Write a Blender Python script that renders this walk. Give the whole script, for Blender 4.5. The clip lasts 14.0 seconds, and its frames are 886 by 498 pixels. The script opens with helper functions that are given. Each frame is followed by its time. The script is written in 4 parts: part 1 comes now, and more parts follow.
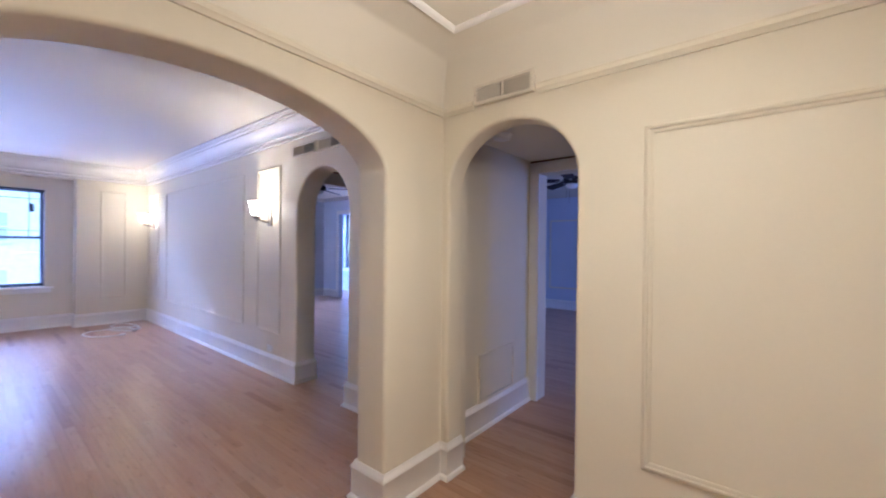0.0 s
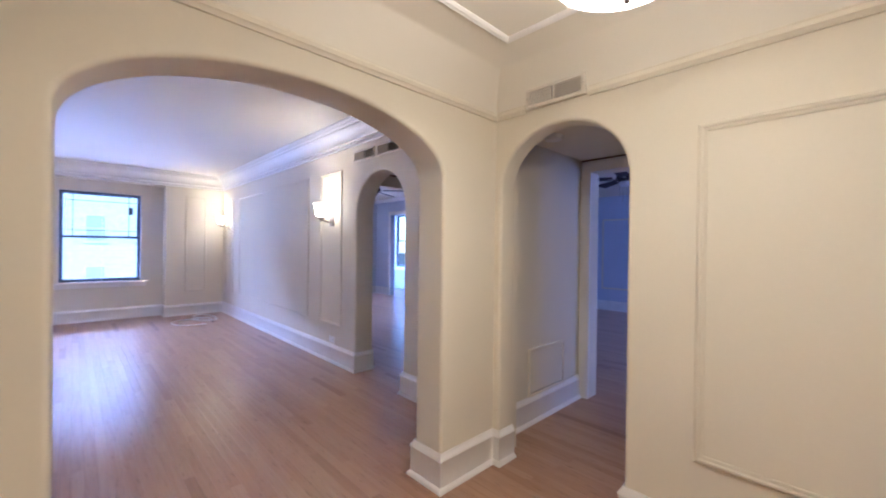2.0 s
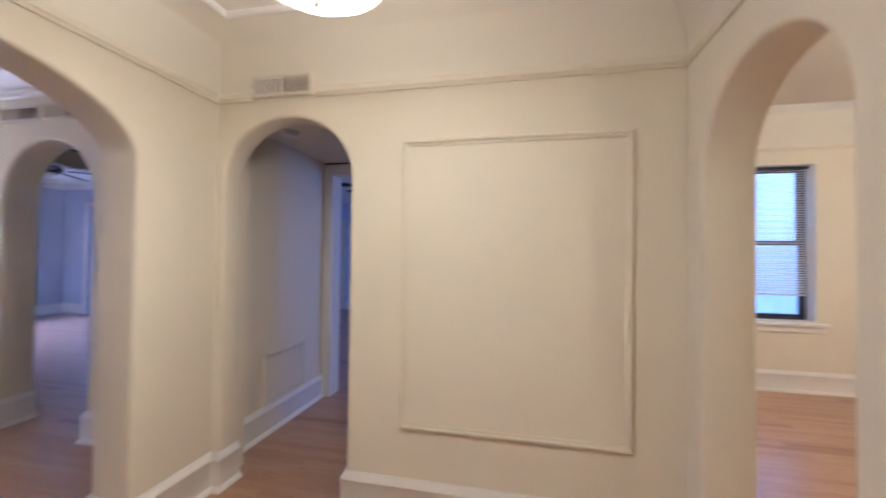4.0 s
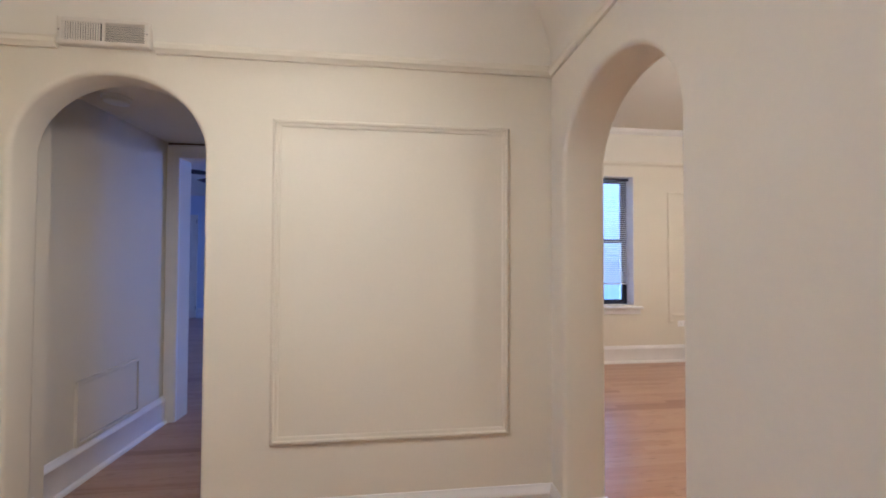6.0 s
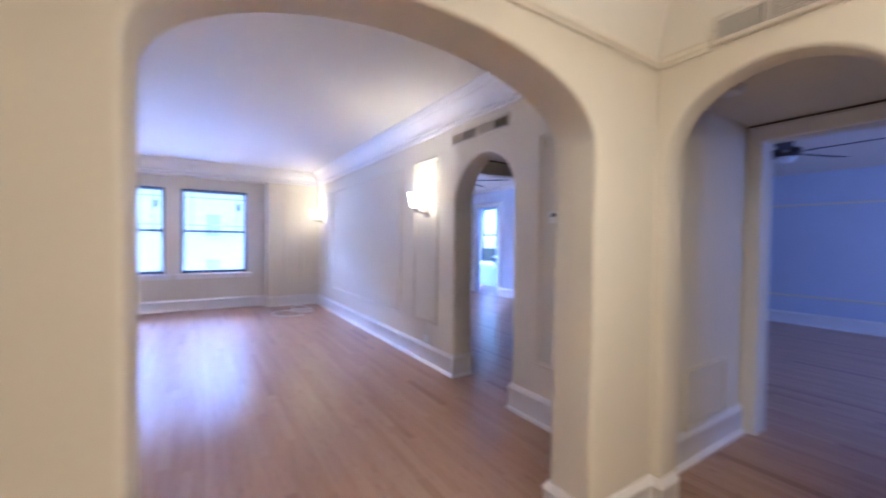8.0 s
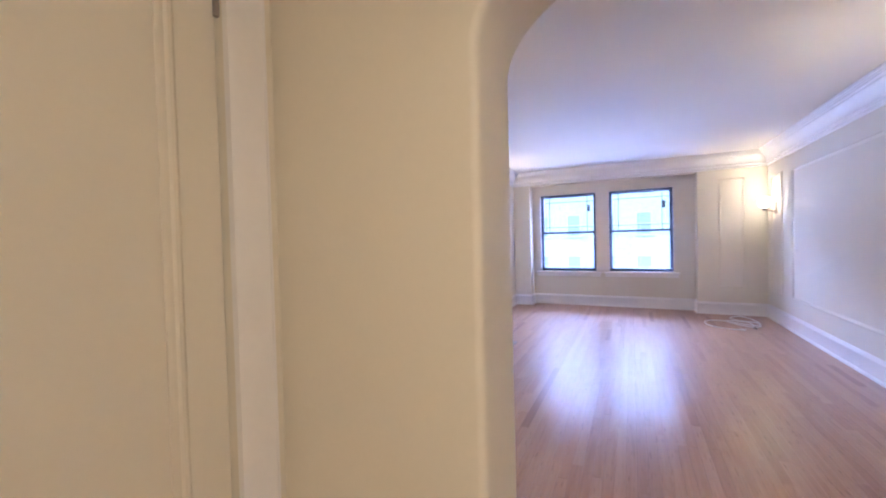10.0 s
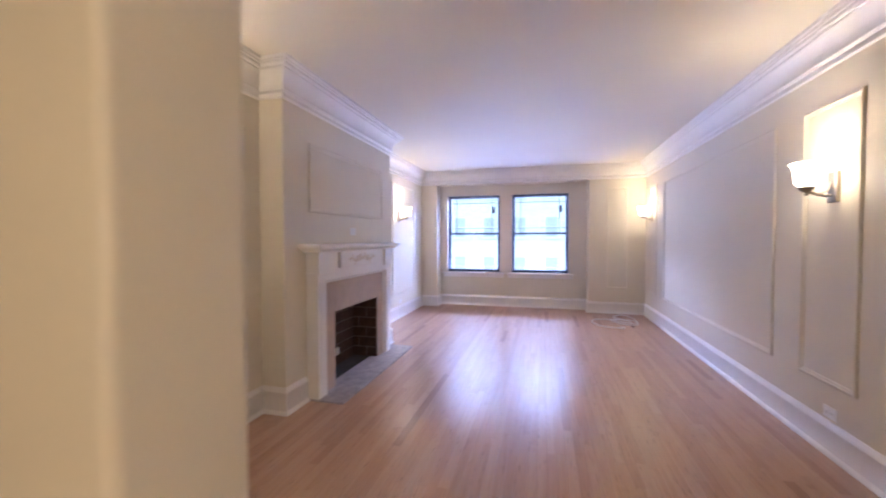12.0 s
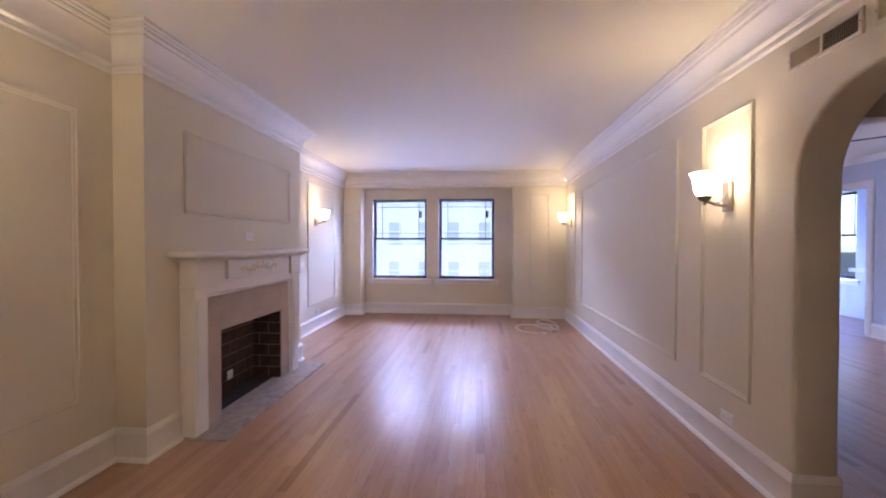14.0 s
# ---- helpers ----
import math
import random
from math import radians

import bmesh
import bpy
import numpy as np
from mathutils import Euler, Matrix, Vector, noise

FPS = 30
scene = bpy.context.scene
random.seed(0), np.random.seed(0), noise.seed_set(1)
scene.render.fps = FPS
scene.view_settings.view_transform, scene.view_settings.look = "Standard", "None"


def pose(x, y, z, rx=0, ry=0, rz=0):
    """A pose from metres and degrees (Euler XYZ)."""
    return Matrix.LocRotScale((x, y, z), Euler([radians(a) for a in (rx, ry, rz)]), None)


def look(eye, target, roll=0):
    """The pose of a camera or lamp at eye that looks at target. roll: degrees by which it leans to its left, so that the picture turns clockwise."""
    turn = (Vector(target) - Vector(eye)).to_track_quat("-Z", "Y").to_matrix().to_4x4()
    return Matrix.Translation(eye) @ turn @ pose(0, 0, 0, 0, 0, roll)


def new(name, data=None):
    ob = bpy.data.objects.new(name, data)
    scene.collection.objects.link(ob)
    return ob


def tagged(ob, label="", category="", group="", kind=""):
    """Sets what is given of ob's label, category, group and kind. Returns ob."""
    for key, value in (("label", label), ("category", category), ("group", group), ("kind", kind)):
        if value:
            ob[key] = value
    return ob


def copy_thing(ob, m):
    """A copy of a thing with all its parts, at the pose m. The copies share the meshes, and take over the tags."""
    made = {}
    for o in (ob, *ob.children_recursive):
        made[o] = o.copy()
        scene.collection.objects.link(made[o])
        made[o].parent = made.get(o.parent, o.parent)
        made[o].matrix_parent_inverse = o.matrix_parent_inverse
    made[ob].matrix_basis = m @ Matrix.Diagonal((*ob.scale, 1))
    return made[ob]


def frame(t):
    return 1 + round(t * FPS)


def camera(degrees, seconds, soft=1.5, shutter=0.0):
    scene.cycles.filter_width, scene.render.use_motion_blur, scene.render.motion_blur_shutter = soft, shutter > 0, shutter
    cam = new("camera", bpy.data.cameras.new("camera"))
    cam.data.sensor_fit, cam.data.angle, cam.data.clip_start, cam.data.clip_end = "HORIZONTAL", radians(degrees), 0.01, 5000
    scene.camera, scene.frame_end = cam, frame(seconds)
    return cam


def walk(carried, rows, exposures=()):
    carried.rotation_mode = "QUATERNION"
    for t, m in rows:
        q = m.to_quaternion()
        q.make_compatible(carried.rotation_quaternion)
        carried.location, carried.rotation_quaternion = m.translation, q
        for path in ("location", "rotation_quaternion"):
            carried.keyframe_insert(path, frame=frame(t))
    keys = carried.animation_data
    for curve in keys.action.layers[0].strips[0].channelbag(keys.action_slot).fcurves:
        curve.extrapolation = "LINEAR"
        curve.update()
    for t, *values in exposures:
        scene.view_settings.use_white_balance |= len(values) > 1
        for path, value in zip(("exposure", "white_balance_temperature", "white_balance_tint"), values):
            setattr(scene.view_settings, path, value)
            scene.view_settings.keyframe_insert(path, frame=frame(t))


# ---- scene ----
cam = camera(98.2, 14.0, soft=1.9, shutter=0.5)
PATH = [
    (0, (-1.771, -1.443, 1.357), (-0.218, -0.183, 1.349), 0.6),
    (0.5, (-1.769, -1.44, 1.363), (-0.356, -0.025, 1.34), 0.4),
    (1, (-1.777, -1.451, 1.368), (-0.457, 0.051, 1.344), 0.4),
    (1.5, (-1.846, -1.472, 1.356), (-0.527, 0.031, 1.336), 0.5),
    (2, (-1.905, -1.511, 1.338), (-0.518, -0.07, 1.329), 0.7),
    (2.5, (-1.91, -1.558, 1.319), (-0.36, -0.294, 1.323), 0.8),
    (3, (-1.893, -1.588, 1.303), (-0.201, -0.522, 1.318), 0.8),
    (3.5, (-1.87, -1.624, 1.287), (-0.04, -0.817, 1.322), 0.8),
    (4, (-1.823, -1.678, 1.301), (0.134, -1.263, 1.333), 0.7),
    (4.2, (-1.81, -1.707, 1.259), (0.172, -1.449, 1.328), 0.3),
    (6.3, (-1.726, -1.594, 1.266), (0.26, -1.829, 1.304), 0.3),
    (6.5, (-1.697, -1.555, 1.275), (0.302, -1.612, 1.299), 0.4),
    (7, (-1.723, -1.414, 1.269), (0.18, -0.797, 1.28), 0.6),
    (7.5, (-1.721, -1.203, 1.298), (-0.155, 0.041, 1.269), 0.6),
    (8, (-1.826, -0.995, 1.31), (-0.75, 0.69, 1.271), 0.7),
    (8.5, (-1.898, -0.92, 1.35), (-1.424, 1.023, 1.294), -0.3),
    (9, (-1.812, -0.79, 1.385), (-2.132, 1.184, 1.333), -1.6),
    (9.2, (-1.772, -0.755, 1.377), (-2.269, 1.182, 1.33), -1.9),
    (11.3, (-1.562, -0.592, 1.33), (-2.597, 1.119, 1.272), -0.2),
    (11.5, (-1.52, -0.545, 1.345), (-2.395, 1.252, 1.282), -0.1),
    (12, (-1.474, -0.32, 1.347), (-1.982, 1.614, 1.293), -0.1),
    (12.5, (-1.41, -0.193, 1.362), (-1.686, 1.787, 1.317), -0.1),
    (13, (-1.322, -0.072, 1.383), (-1.538, 1.915, 1.337), -0.2),
    (13.5, (-1.307, 0.002, 1.377), (-1.513, 1.99, 1.334), -0.1),
    (14, (-1.322, -0.007, 1.366), (-1.506, 1.984, 1.334), 0.1),
]
walk(cam, [(t, look(eye, target, roll)) for t, eye, target, roll in PATH], exposures=((0, 3.06, 4400, 9), (4, 3.06, 4350, 10), (6.3, 2.98, 4150, 10), (7, 3.05, 4200, 10), (9, 3.12, 4500, 9), (11.3, 3.02, 4850, 10), (12.5, 2.9, 5200, 11), (14, 2.65, 5500, 14)))

# ---- world and large lights ----
world = bpy.data.worlds.new("sky")
scene.world = world
world.use_nodes = True
wn = world.node_tree.nodes
sky = wn.new("ShaderNodeTexSky")
sky.sky_type = "NISHITA"
sky.sun_disc = False
sky.sun_elevation, sky.sun_rotation = radians(38), radians(212)
world.node_tree.links.new(sky.outputs[0], wn["Background"].inputs[0])
wn["Background"].inputs[1].default_value = 0.05
sun = new("sun", bpy.data.lights.new("sun", "SUN"))
sun.data.energy, sun.data.angle, sun.data.color = 0.85, radians(12), (1.0, 0.97, 0.93)
sun.matrix_world = look((0, 0, 20), (5.0, 8.0, 12.5))

DAY = (0.60, 0.60, 1.0)
WARM = (1.0, 0.70, 0.40)
SKYLIT = (0.63, 0.65, 1.0)


def window_light(name, x, y, z, w, h, target, watts):
    lamp = new(name, bpy.data.lights.new(name, "AREA"))
    lamp.data.shape, lamp.data.size, lamp.data.size_y = "RECTANGLE", w, h
    lamp.data.energy, lamp.data.color = watts, DAY
    lamp.matrix_world = look((x, y, z), target)
    return lamp


def bulb(name, x, y, z, watts, radius=0.03):
    lamp = new(name, bpy.data.lights.new(name, "POINT"))
    lamp.data.energy, lamp.data.color, lamp.data.shadow_soft_size = watts, WARM, radius
    lamp.location = (x, y, z)
    return lamp


# unseen area lamps added outside the windows in place of skylight
window_light("daylight_fill", -2.2, 14.0, 6.7, 21.0, 4.2, (-2.2, 7.4, 1.45), 2400).data.color = SKYLIT
# low lamp aimed upwards, added to brighten the ceiling
window_light("daylight_fill", -2.2, 12.0, -1.1, 9.0, 1.5, (-2.2, 7.4, 1.45), 200).data.color = SKYLIT
window_light("daylight_fill", 9.4, 8.1, 4.9, 4.0, 2.6, (5.7, 8.1, 1.4), 750).data.color = (0.46, 0.56, 1.0)
window_light("daylight_fill", 2.0, 10.6, 4.1, 3.0, 2.0, (2.0, 7.9, 1.4), 190).data.color = (0.46, 0.54, 1.0)
window_light("daylight_fill", 3.6, -3.2, 1.5, 1.3, 1.4, (5.6, 0.6, 0.9), 6).data.color = (0.42, 0.48, 1.0)

# ---- materials ----


def mat(name, color, rough=0.6, metal=0.0, spread=0.05, grain=8.0, bump=0.0, fine=90.0, coat=0.0):
    m = bpy.data.materials.new(name)
    m.use_nodes = True
    nt = m.node_tree
    n, li = nt.nodes, nt.links
    b = n["Principled BSDF"]
    tc = n.new("ShaderNodeTexCoord")
    big = n.new("ShaderNodeTexNoise")
    big.inputs["Scale"].default_value, big.inputs["Detail"].default_value = grain, 5
    small = n.new("ShaderNodeTexNoise")
    small.inputs["Scale"].default_value, small.inputs["Detail"].default_value = fine, 3
    li.new(tc.outputs["Object"], big.inputs["Vector"])
    li.new(tc.outputs["Object"], small.inputs["Vector"])
    add = n.new("ShaderNodeMath")
    add.operation = "MULTIPLY_ADD"
    add.inputs[1].default_value = 0.35
    li.new(small.outputs["Fac"], add.inputs[0])
    li.new(big.outputs["Fac"], add.inputs[2])
    ramp = n.new("ShaderNodeMapRange")
    ramp.inputs["From Min"].default_value, ramp.inputs["From Max"].default_value = 0.4, 0.95
    ramp.inputs["To Min"].default_value, ramp.inputs["To Max"].default_value = 1 - spread, 1 + spread
    li.new(add.outputs[0], ramp.inputs["Value"])
    mul = n.new("ShaderNodeVectorMath")
    mul.operation = "SCALE"
    mul.inputs[0].default_value = color
    li.new(ramp.outputs["Result"], mul.inputs["Scale"])
    li.new(mul.outputs[0], b.inputs["Base Color"])
    rr = n.new("ShaderNodeMapRange")
    rr.inputs["To Min"].default_value, rr.inputs["To Max"].default_value = max(0.03, rough - 0.07), min(1, rough + 0.07)
    li.new(big.outputs["Fac"], rr.inputs["Value"])
    li.new(rr.outputs["Result"], b.inputs["Roughness"])
    b.inputs["Metallic"].default_value = metal
    b.inputs["Coat Weight"].default_value = coat
    if bump:
        bp = n.new("ShaderNodeBump")
        bp.inputs["Strength"].default_value, bp.inputs["Distance"].default_value = bump, 0.004
        li.new(add.outputs[0], bp.inputs["Height"])
        li.new(bp.outputs[0], b.inputs["Normal"])
    return m


def glow(name, color, strength):
    m = bpy.data.materials.new(name)
    m.use_nodes = True
    b = m.node_tree.nodes["Principled BSDF"]
    b.inputs["Base Color"].default_value = (0.9, 0.88, 0.84, 1)
    b.inputs["Roughness"].default_value = 0.25
    b.inputs["Emission Color"].default_value = (*color, 1)
    b.inputs["Emission Strength"].default_value = strength
    return m


def oak(name, tone, rough):
    m = bpy.data.materials.new(name)
    m.use_nodes = True
    nt = m.node_tree
    n, li = nt.nodes, nt.links
    b = n["Principled BSDF"]
    tc, oi, geo = n.new("ShaderNodeTexCoord"), n.new("ShaderNodeObjectInfo"), n.new("ShaderNodeNewGeometry")
    s = n.new("ShaderNodeMath")
    s.operation = "ADD"
    li.new(oi.outputs["Random"], s.inputs[0])
    li.new(geo.outputs["Random Per Island"], s.inputs[1])
    fr = n.new("ShaderNodeMath")
    fr.operation = "FRACT"
    li.new(s.outputs[0], fr.inputs[0])
    off = n.new("ShaderNodeVectorMath")
    off.operation = "SCALE"
    off.inputs[0].default_value = (37.0, 19.0, 5.0)
    li.new(fr.outputs[0], off.inputs["Scale"])
    sh = n.new("ShaderNodeVectorMath")
    sh.operation = "ADD"
    li.new(tc.outputs["Object"], sh.inputs[0])
    li.new(off.outputs[0], sh.inputs[1])
    st = n.new("ShaderNodeVectorMath")
    st.operation = "MULTIPLY"
    st.inputs[1].default_value = (55.0, 2.2, 1.0)
    li.new(sh.outputs[0], st.inputs[0])
    no = n.new("ShaderNodeTexNoise")
    no.inputs["Scale"].default_value, no.inputs["Detail"].default_value, no.inputs["Distortion"].default_value = 1.0, 6, 0.6
    li.new(st.outputs[0], no.inputs["Vector"])
    fine = n.new("ShaderNodeTexNoise")
    fine.inputs["Scale"].default_value, fine.inputs["Detail"].default_value = 4.0, 4
    li.new(st.outputs[0], fine.inputs["Vector"])
    cr = n.new("ShaderNodeValToRGB")
    e = cr.color_ramp.elements
    e[0].position, e[0].color = 0.0, (0.32 * tone, 0.17 * tone, 0.095 * tone, 1)
    e[1].position, e[1].color = 1.0, (0.58 * tone, 0.375 * tone, 0.24 * tone, 1)
    mid = cr.color_ramp.elements.new(0.45)
    mid.color = (0.47 * tone, 0.28 * tone, 0.17 * tone, 1)
    mixv = n.new("ShaderNodeMath")
    mixv.operation = "MULTIPLY_ADD"
    mixv.inputs[1].default_value = 0.4
    li.new(fr.outputs[0], mixv.inputs[0])
    half = n.new("ShaderNodeMath")
    half.operation = "MULTIPLY_ADD"
    half.inputs[1].default_value, half.inputs[2].default_value = 0.75, -0.04
    li.new(no.outputs["Fac"], half.inputs[0])
    li.new(half.outputs[0], mixv.inputs[2])
    li.new(mixv.outputs[0], cr.inputs["Fac"])
    # dark open grain flecks
    fs = n.new("ShaderNodeVectorMath")
    fs.operation = "MULTIPLY"
    fs.inputs[1].default_value = (95.0, 9.0, 1.0)
    li.new(sh.outputs[0], fs.inputs[0])
    fk = n.new("ShaderNodeTexNoise")
    fk.inputs["Scale"].default_value, fk.inputs["Detail"].default_value = 1.0, 3
    li.new(fs.outputs[0], fk.inputs["Vector"])
    fm = n.new("ShaderNodeMapRange")
    fm.inputs["From Min"].default_value, fm.inputs["From Max"].default_value, fm.inputs["To Max"].default_value = 0.62, 0.72, 0.55
    li.new(fk.outputs["Fac"], fm.inputs["Value"])
    mx = n.new("ShaderNodeMixRGB")
    mx.inputs["Color2"].default_value = (0.16, 0.075, 0.04, 1)
    li.new(fm.outputs["Result"], mx.inputs["Fac"])
    li.new(cr.outputs["Color"], mx.inputs["Color1"])
    # the odd board is darker and redder
    dk = n.new("ShaderNodeMapRange")
    dk.inputs["From Min"].default_value, dk.inputs["From Max"].default_value, dk.inputs["To Max"].default_value = 0.06, 0.0, 0.5
    li.new(fr.outputs[0], dk.inputs["Value"])
    mx2 = n.new("ShaderNodeMixRGB")
    mx2.inputs["Color2"].default_value = (0.20, 0.085, 0.045, 1)
    li.new(dk.outputs["Result"], mx2.inputs["Fac"])
    li.new(mx.outputs["Color"], mx2.inputs["Color1"])
    li.new(mx2.outputs["Color"], b.inputs["Base Color"])
    rr = n.new("ShaderNodeMapRange")
    rr.inputs["To Min"].default_value, rr.inputs["To Max"].default_value = rough - 0.05, rough + 0.1
    li.new(fine.outputs["Fac"], rr.inputs["Value"])
    li.new(rr.outputs["Result"], b.inputs["Roughness"])
    b.inputs["Specular IOR Level"].default_value = 0.4
    b.inputs["Coat Weight"].default_value, b.inputs["Coat Roughness"].default_value = 0.16, 0.2
    bp = n.new("ShaderNodeBump")
    bp.inputs["Strength"].default_value, bp.inputs["Distance"].default_value = 0.12, 0.002
    li.new(no.outputs["Fac"], bp.inputs["Height"])
    li.new(bp.outputs[0], b.inputs["Normal"])
    return m


CREAM = mat("cream_paint", (0.75, 0.69, 0.555), 0.6, spread=0.03, grain=1.6, bump=0.10, fine=60)
WHITE = mat("ceiling_paint", (0.77, 0.72, 0.61), 0.75, spread=0.02, grain=1.2, bump=0.06)
TRIM = mat("trim_paint", (0.84, 0.81, 0.77), 0.42, spread=0.03, grain=5, bump=0.08, fine=40)
BEDWALL = mat("blue_grey_paint", (0.60, 0.63, 0.71), 0.55, spread=0.03, grain=2, bump=0.06)
OAK = oak("oak_strip", 0.95, 0.29)
SUB = mat("floor_joint", (0.13, 0.065, 0.035), 0.7)
MARBLE = mat("tan_stone", (0.50, 0.385, 0.30), 0.35, spread=0.12, grain=7, bump=0.04, fine=120)
APPLIQUE = mat("applique_paint", (0.76, 0.68, 0.56), 0.5, spread=0.12, grain=40, bump=0.1)
SLATE = mat("grey_hearth_stone", (0.38, 0.33, 0.31), 0.5, spread=0.34, grain=16, bump=0.15)
BRICK = mat("dark_brick", (0.075, 0.042, 0.032), 0.85, spread=0.4, grain=14, bump=0.6)
MORTAR = mat("mortar", (0.22, 0.175, 0.145), 0.95, spread=0.2, grain=30, bump=0.4)
SOOT = mat("firebrick_floor", (0.05, 0.045, 0.045), 0.9, spread=0.3, grain=10, bump=0.3)
BRONZE = mat("brushed_nickel", (0.36, 0.31, 0.27), 0.38, metal=0.9, spread=0.08, grain=20)
BLACK = mat("dark_window_frame", (0.022, 0.024, 0.04), 0.4, spread=0.2)
BLIND = mat("white_blind", (0.74, 0.74, 0.76), 0.5, spread=0.03)
PLASTIC = mat("white_plastic", (0.86, 0.85, 0.82), 0.35, spread=0.02)
SLATM = mat("dark_blind", (0.09, 0.10, 0.17), 0.85, spread=0.05)
VENTM = mat("painted_grille", (0.68, 0.62, 0.52), 0.45, spread=0.03)
MATT_DARK = mat("matt_dark", (0.03, 0.03, 0.03), 0.9)
SHADOWLINE = mat("dark_shadow_strip", (0.05, 0.035, 0.025), 0.6, spread=0.2)
FANBLADE = mat("dark_walnut_blade", (0.025, 0.02, 0.02), 0.6, spread=0.2, grain=20)
FACADE = mat("pale_brick_facade", (0.45, 0.485, 0.49), 0.8, spread=0.1, grain=3, bump=0.2)
FACADEWIN = mat("facade_glass", (0.29, 0.33, 0.35), 0.8, spread=0.1)
FACADETRIM = mat("facade_stone_trim", (0.5, 0.53, 0.54), 0.8, spread=0.05)
GROUND = mat("asphalt", (0.05, 0.05, 0.052), 0.9, spread=0.2, grain=4, bump=0.3)
SHADE = glow("lit_frosted_glass", (1.0, 0.72, 0.42), 3.6)
BOWL = glow("lit_bowl_glass", (1.0, 0.72, 0.42), 1.6)
CORD = mat("white_cord", (0.86, 0.85, 0.83), 0.5)

GLASS = bpy.data.materials.new("window_glass")
GLASS.use_nodes = True
gb = GLASS.node_tree.nodes["Principled BSDF"]
gb.inputs["Base Color"].default_value = (0.95, 0.98, 1, 1)
gb.inputs["Transmission Weight"].default_value, gb.inputs["Roughness"].default_value, gb.inputs["IOR"].default_value = 1, 0.0, 1.05

# ---- building tools ----


def box(bm, x0, x1, y0, y1, z0, z1):
    v = [bm.verts.new(p) for p in ((x0, y0, z0), (x1, y0, z0), (x1, y1, z0), (x0, y1, z0), (x0, y0, z1), (x1, y0, z1), (x1, y1, z1), (x0, y1, z1))]
    for f in ((3, 2, 1, 0), (4, 5, 6, 7), (0, 1, 5, 4), (1, 2, 6, 5), (2, 3, 7, 6), (3, 0, 4, 7)):
        bm.faces.new([v[i] for i in f])
    return bm


def solid(*args, bevel=0.0):
    bm = box(bmesh.new(), *args)
    if bevel:
        bmesh.ops.bevel(bm, geom=bm.edges[:], offset=bevel, segments=2, affect="EDGES", profile=0.5)
    return bm


def boxes(*rows):
    bm = bmesh.new()
    for r in rows:
        box(bm, *r)
    return bm


def lathe(profile, steps=28, center=(0, 0, 0)):
    """Turns (radius, height) round the z axis."""
    bm = bmesh.new()
    rings = []
    for r, z in profile:
        rings.append([bm.verts.new((center[0] + r * math.cos(2 * math.pi * k / steps), center[1] + r * math.sin(2 * math.pi * k / steps), center[2] + z)) for k in range(steps)])
    for a, b in zip(rings, rings[1:]):
        for k in range(steps):
            bm.faces.new((a[k], a[(k + 1) % steps], b[(k + 1) % steps], b[k]))
    for ring in (rings[0], rings[-1]):
        bm.faces.new(ring)
    bmesh.ops.remove_doubles(bm, verts=bm.verts[:], dist=1e-5)
    bmesh.ops.recalc_face_normals(bm, faces=bm.faces[:])
    return bm


def tube(points, radius, steps=8, closed=False):
    bm = bmesh.new()
    rings = []
    pts = [Vector(p) for p in points]
    for i, p in enumerate(pts):
        a = pts[(i - 1) % len(pts)] if (closed or i) else p
        b = pts[(i + 1) % len(pts)] if (closed or i < len(pts) - 1) else p
        d = (b - a).normalized()
        u = d.cross(Vector((0, 0, 1)))
        u = u.normalized() if u.length > 1e-3 else Vector((1, 0, 0))
        w = d.cross(u).normalized()
        rings.append([bm.verts.new(p + radius * (math.cos(2 * math.pi * k / steps) * u + math.sin(2 * math.pi * k / steps) * w)) for k in range(steps)])
    pairs = list(zip(rings, rings[1:])) + ([(rings[-1], rings[0])] if closed else [])
    for a, b in pairs:
        for k in range(steps):
            bm.faces.new((a[k], a[(k + 1) % steps], b[(k + 1) % steps], b[k]))
    if not closed:
        bm.faces.new(rings[0])
        bm.faces.new(rings[-1])
    bmesh.ops.recalc_face_normals(bm, faces=bm.faces[:])
    return bm


def sweep(profile, pts, closed=False, m=None):
    """A moulding: the profile of (offset to the left of the way, height) along points of a plane, mitred."""
    bm = bmesh.new()
    rings = []
    n = len(pts)
    for i in range(n):
        p = Vector(pts[i])
        a = Vector(pts[(i - 1) % n]) if (closed or i) else None
        b = Vector(pts[(i + 1) % n]) if (closed or i < n - 1) else None
        d0 = (p - a).normalized() if a is not None else (b - p).normalized()
        d1 = (b - p).normalized() if b is not None else d0
        n0, n1 = Vector((-d0.y, d0.x)), Vector((-d1.y, d1.x))
        q = (n0 + n1) / (1 + n0.dot(n1))
        ring = []
        for d, h in profile:
            v = Vector((p.x + q.x * d, p.y + q.y * d, h))
            ring.append(bm.verts.new(m @ v if m is not None else v))
        rings.append(ring)
    k = len(profile)
    for a, b in list(zip(rings, rings[1:])) + ([(rings[-1], rings[0])] if closed else []):
        for j in range(k):
            bm.faces.new((a[j], a[(j + 1) % k], b[(j + 1) % k], b[j]))
    if not closed:
        bm.faces.new(rings[0])
        bm.faces.new(rings[-1])
    bmesh.ops.recalc_face_normals(bm, faces=bm.faces[:])
    return bm


def mesh_of(name, bm, material, smooth=0.0):
    me = bpy.data.meshes.new(name)
    bm.to_mesh(me)
    bm.free()
    me.materials.append(material)
    if smooth:
        me.shade_smooth()
        me.set_sharp_from_angle(angle=radians(smooth))
    return me


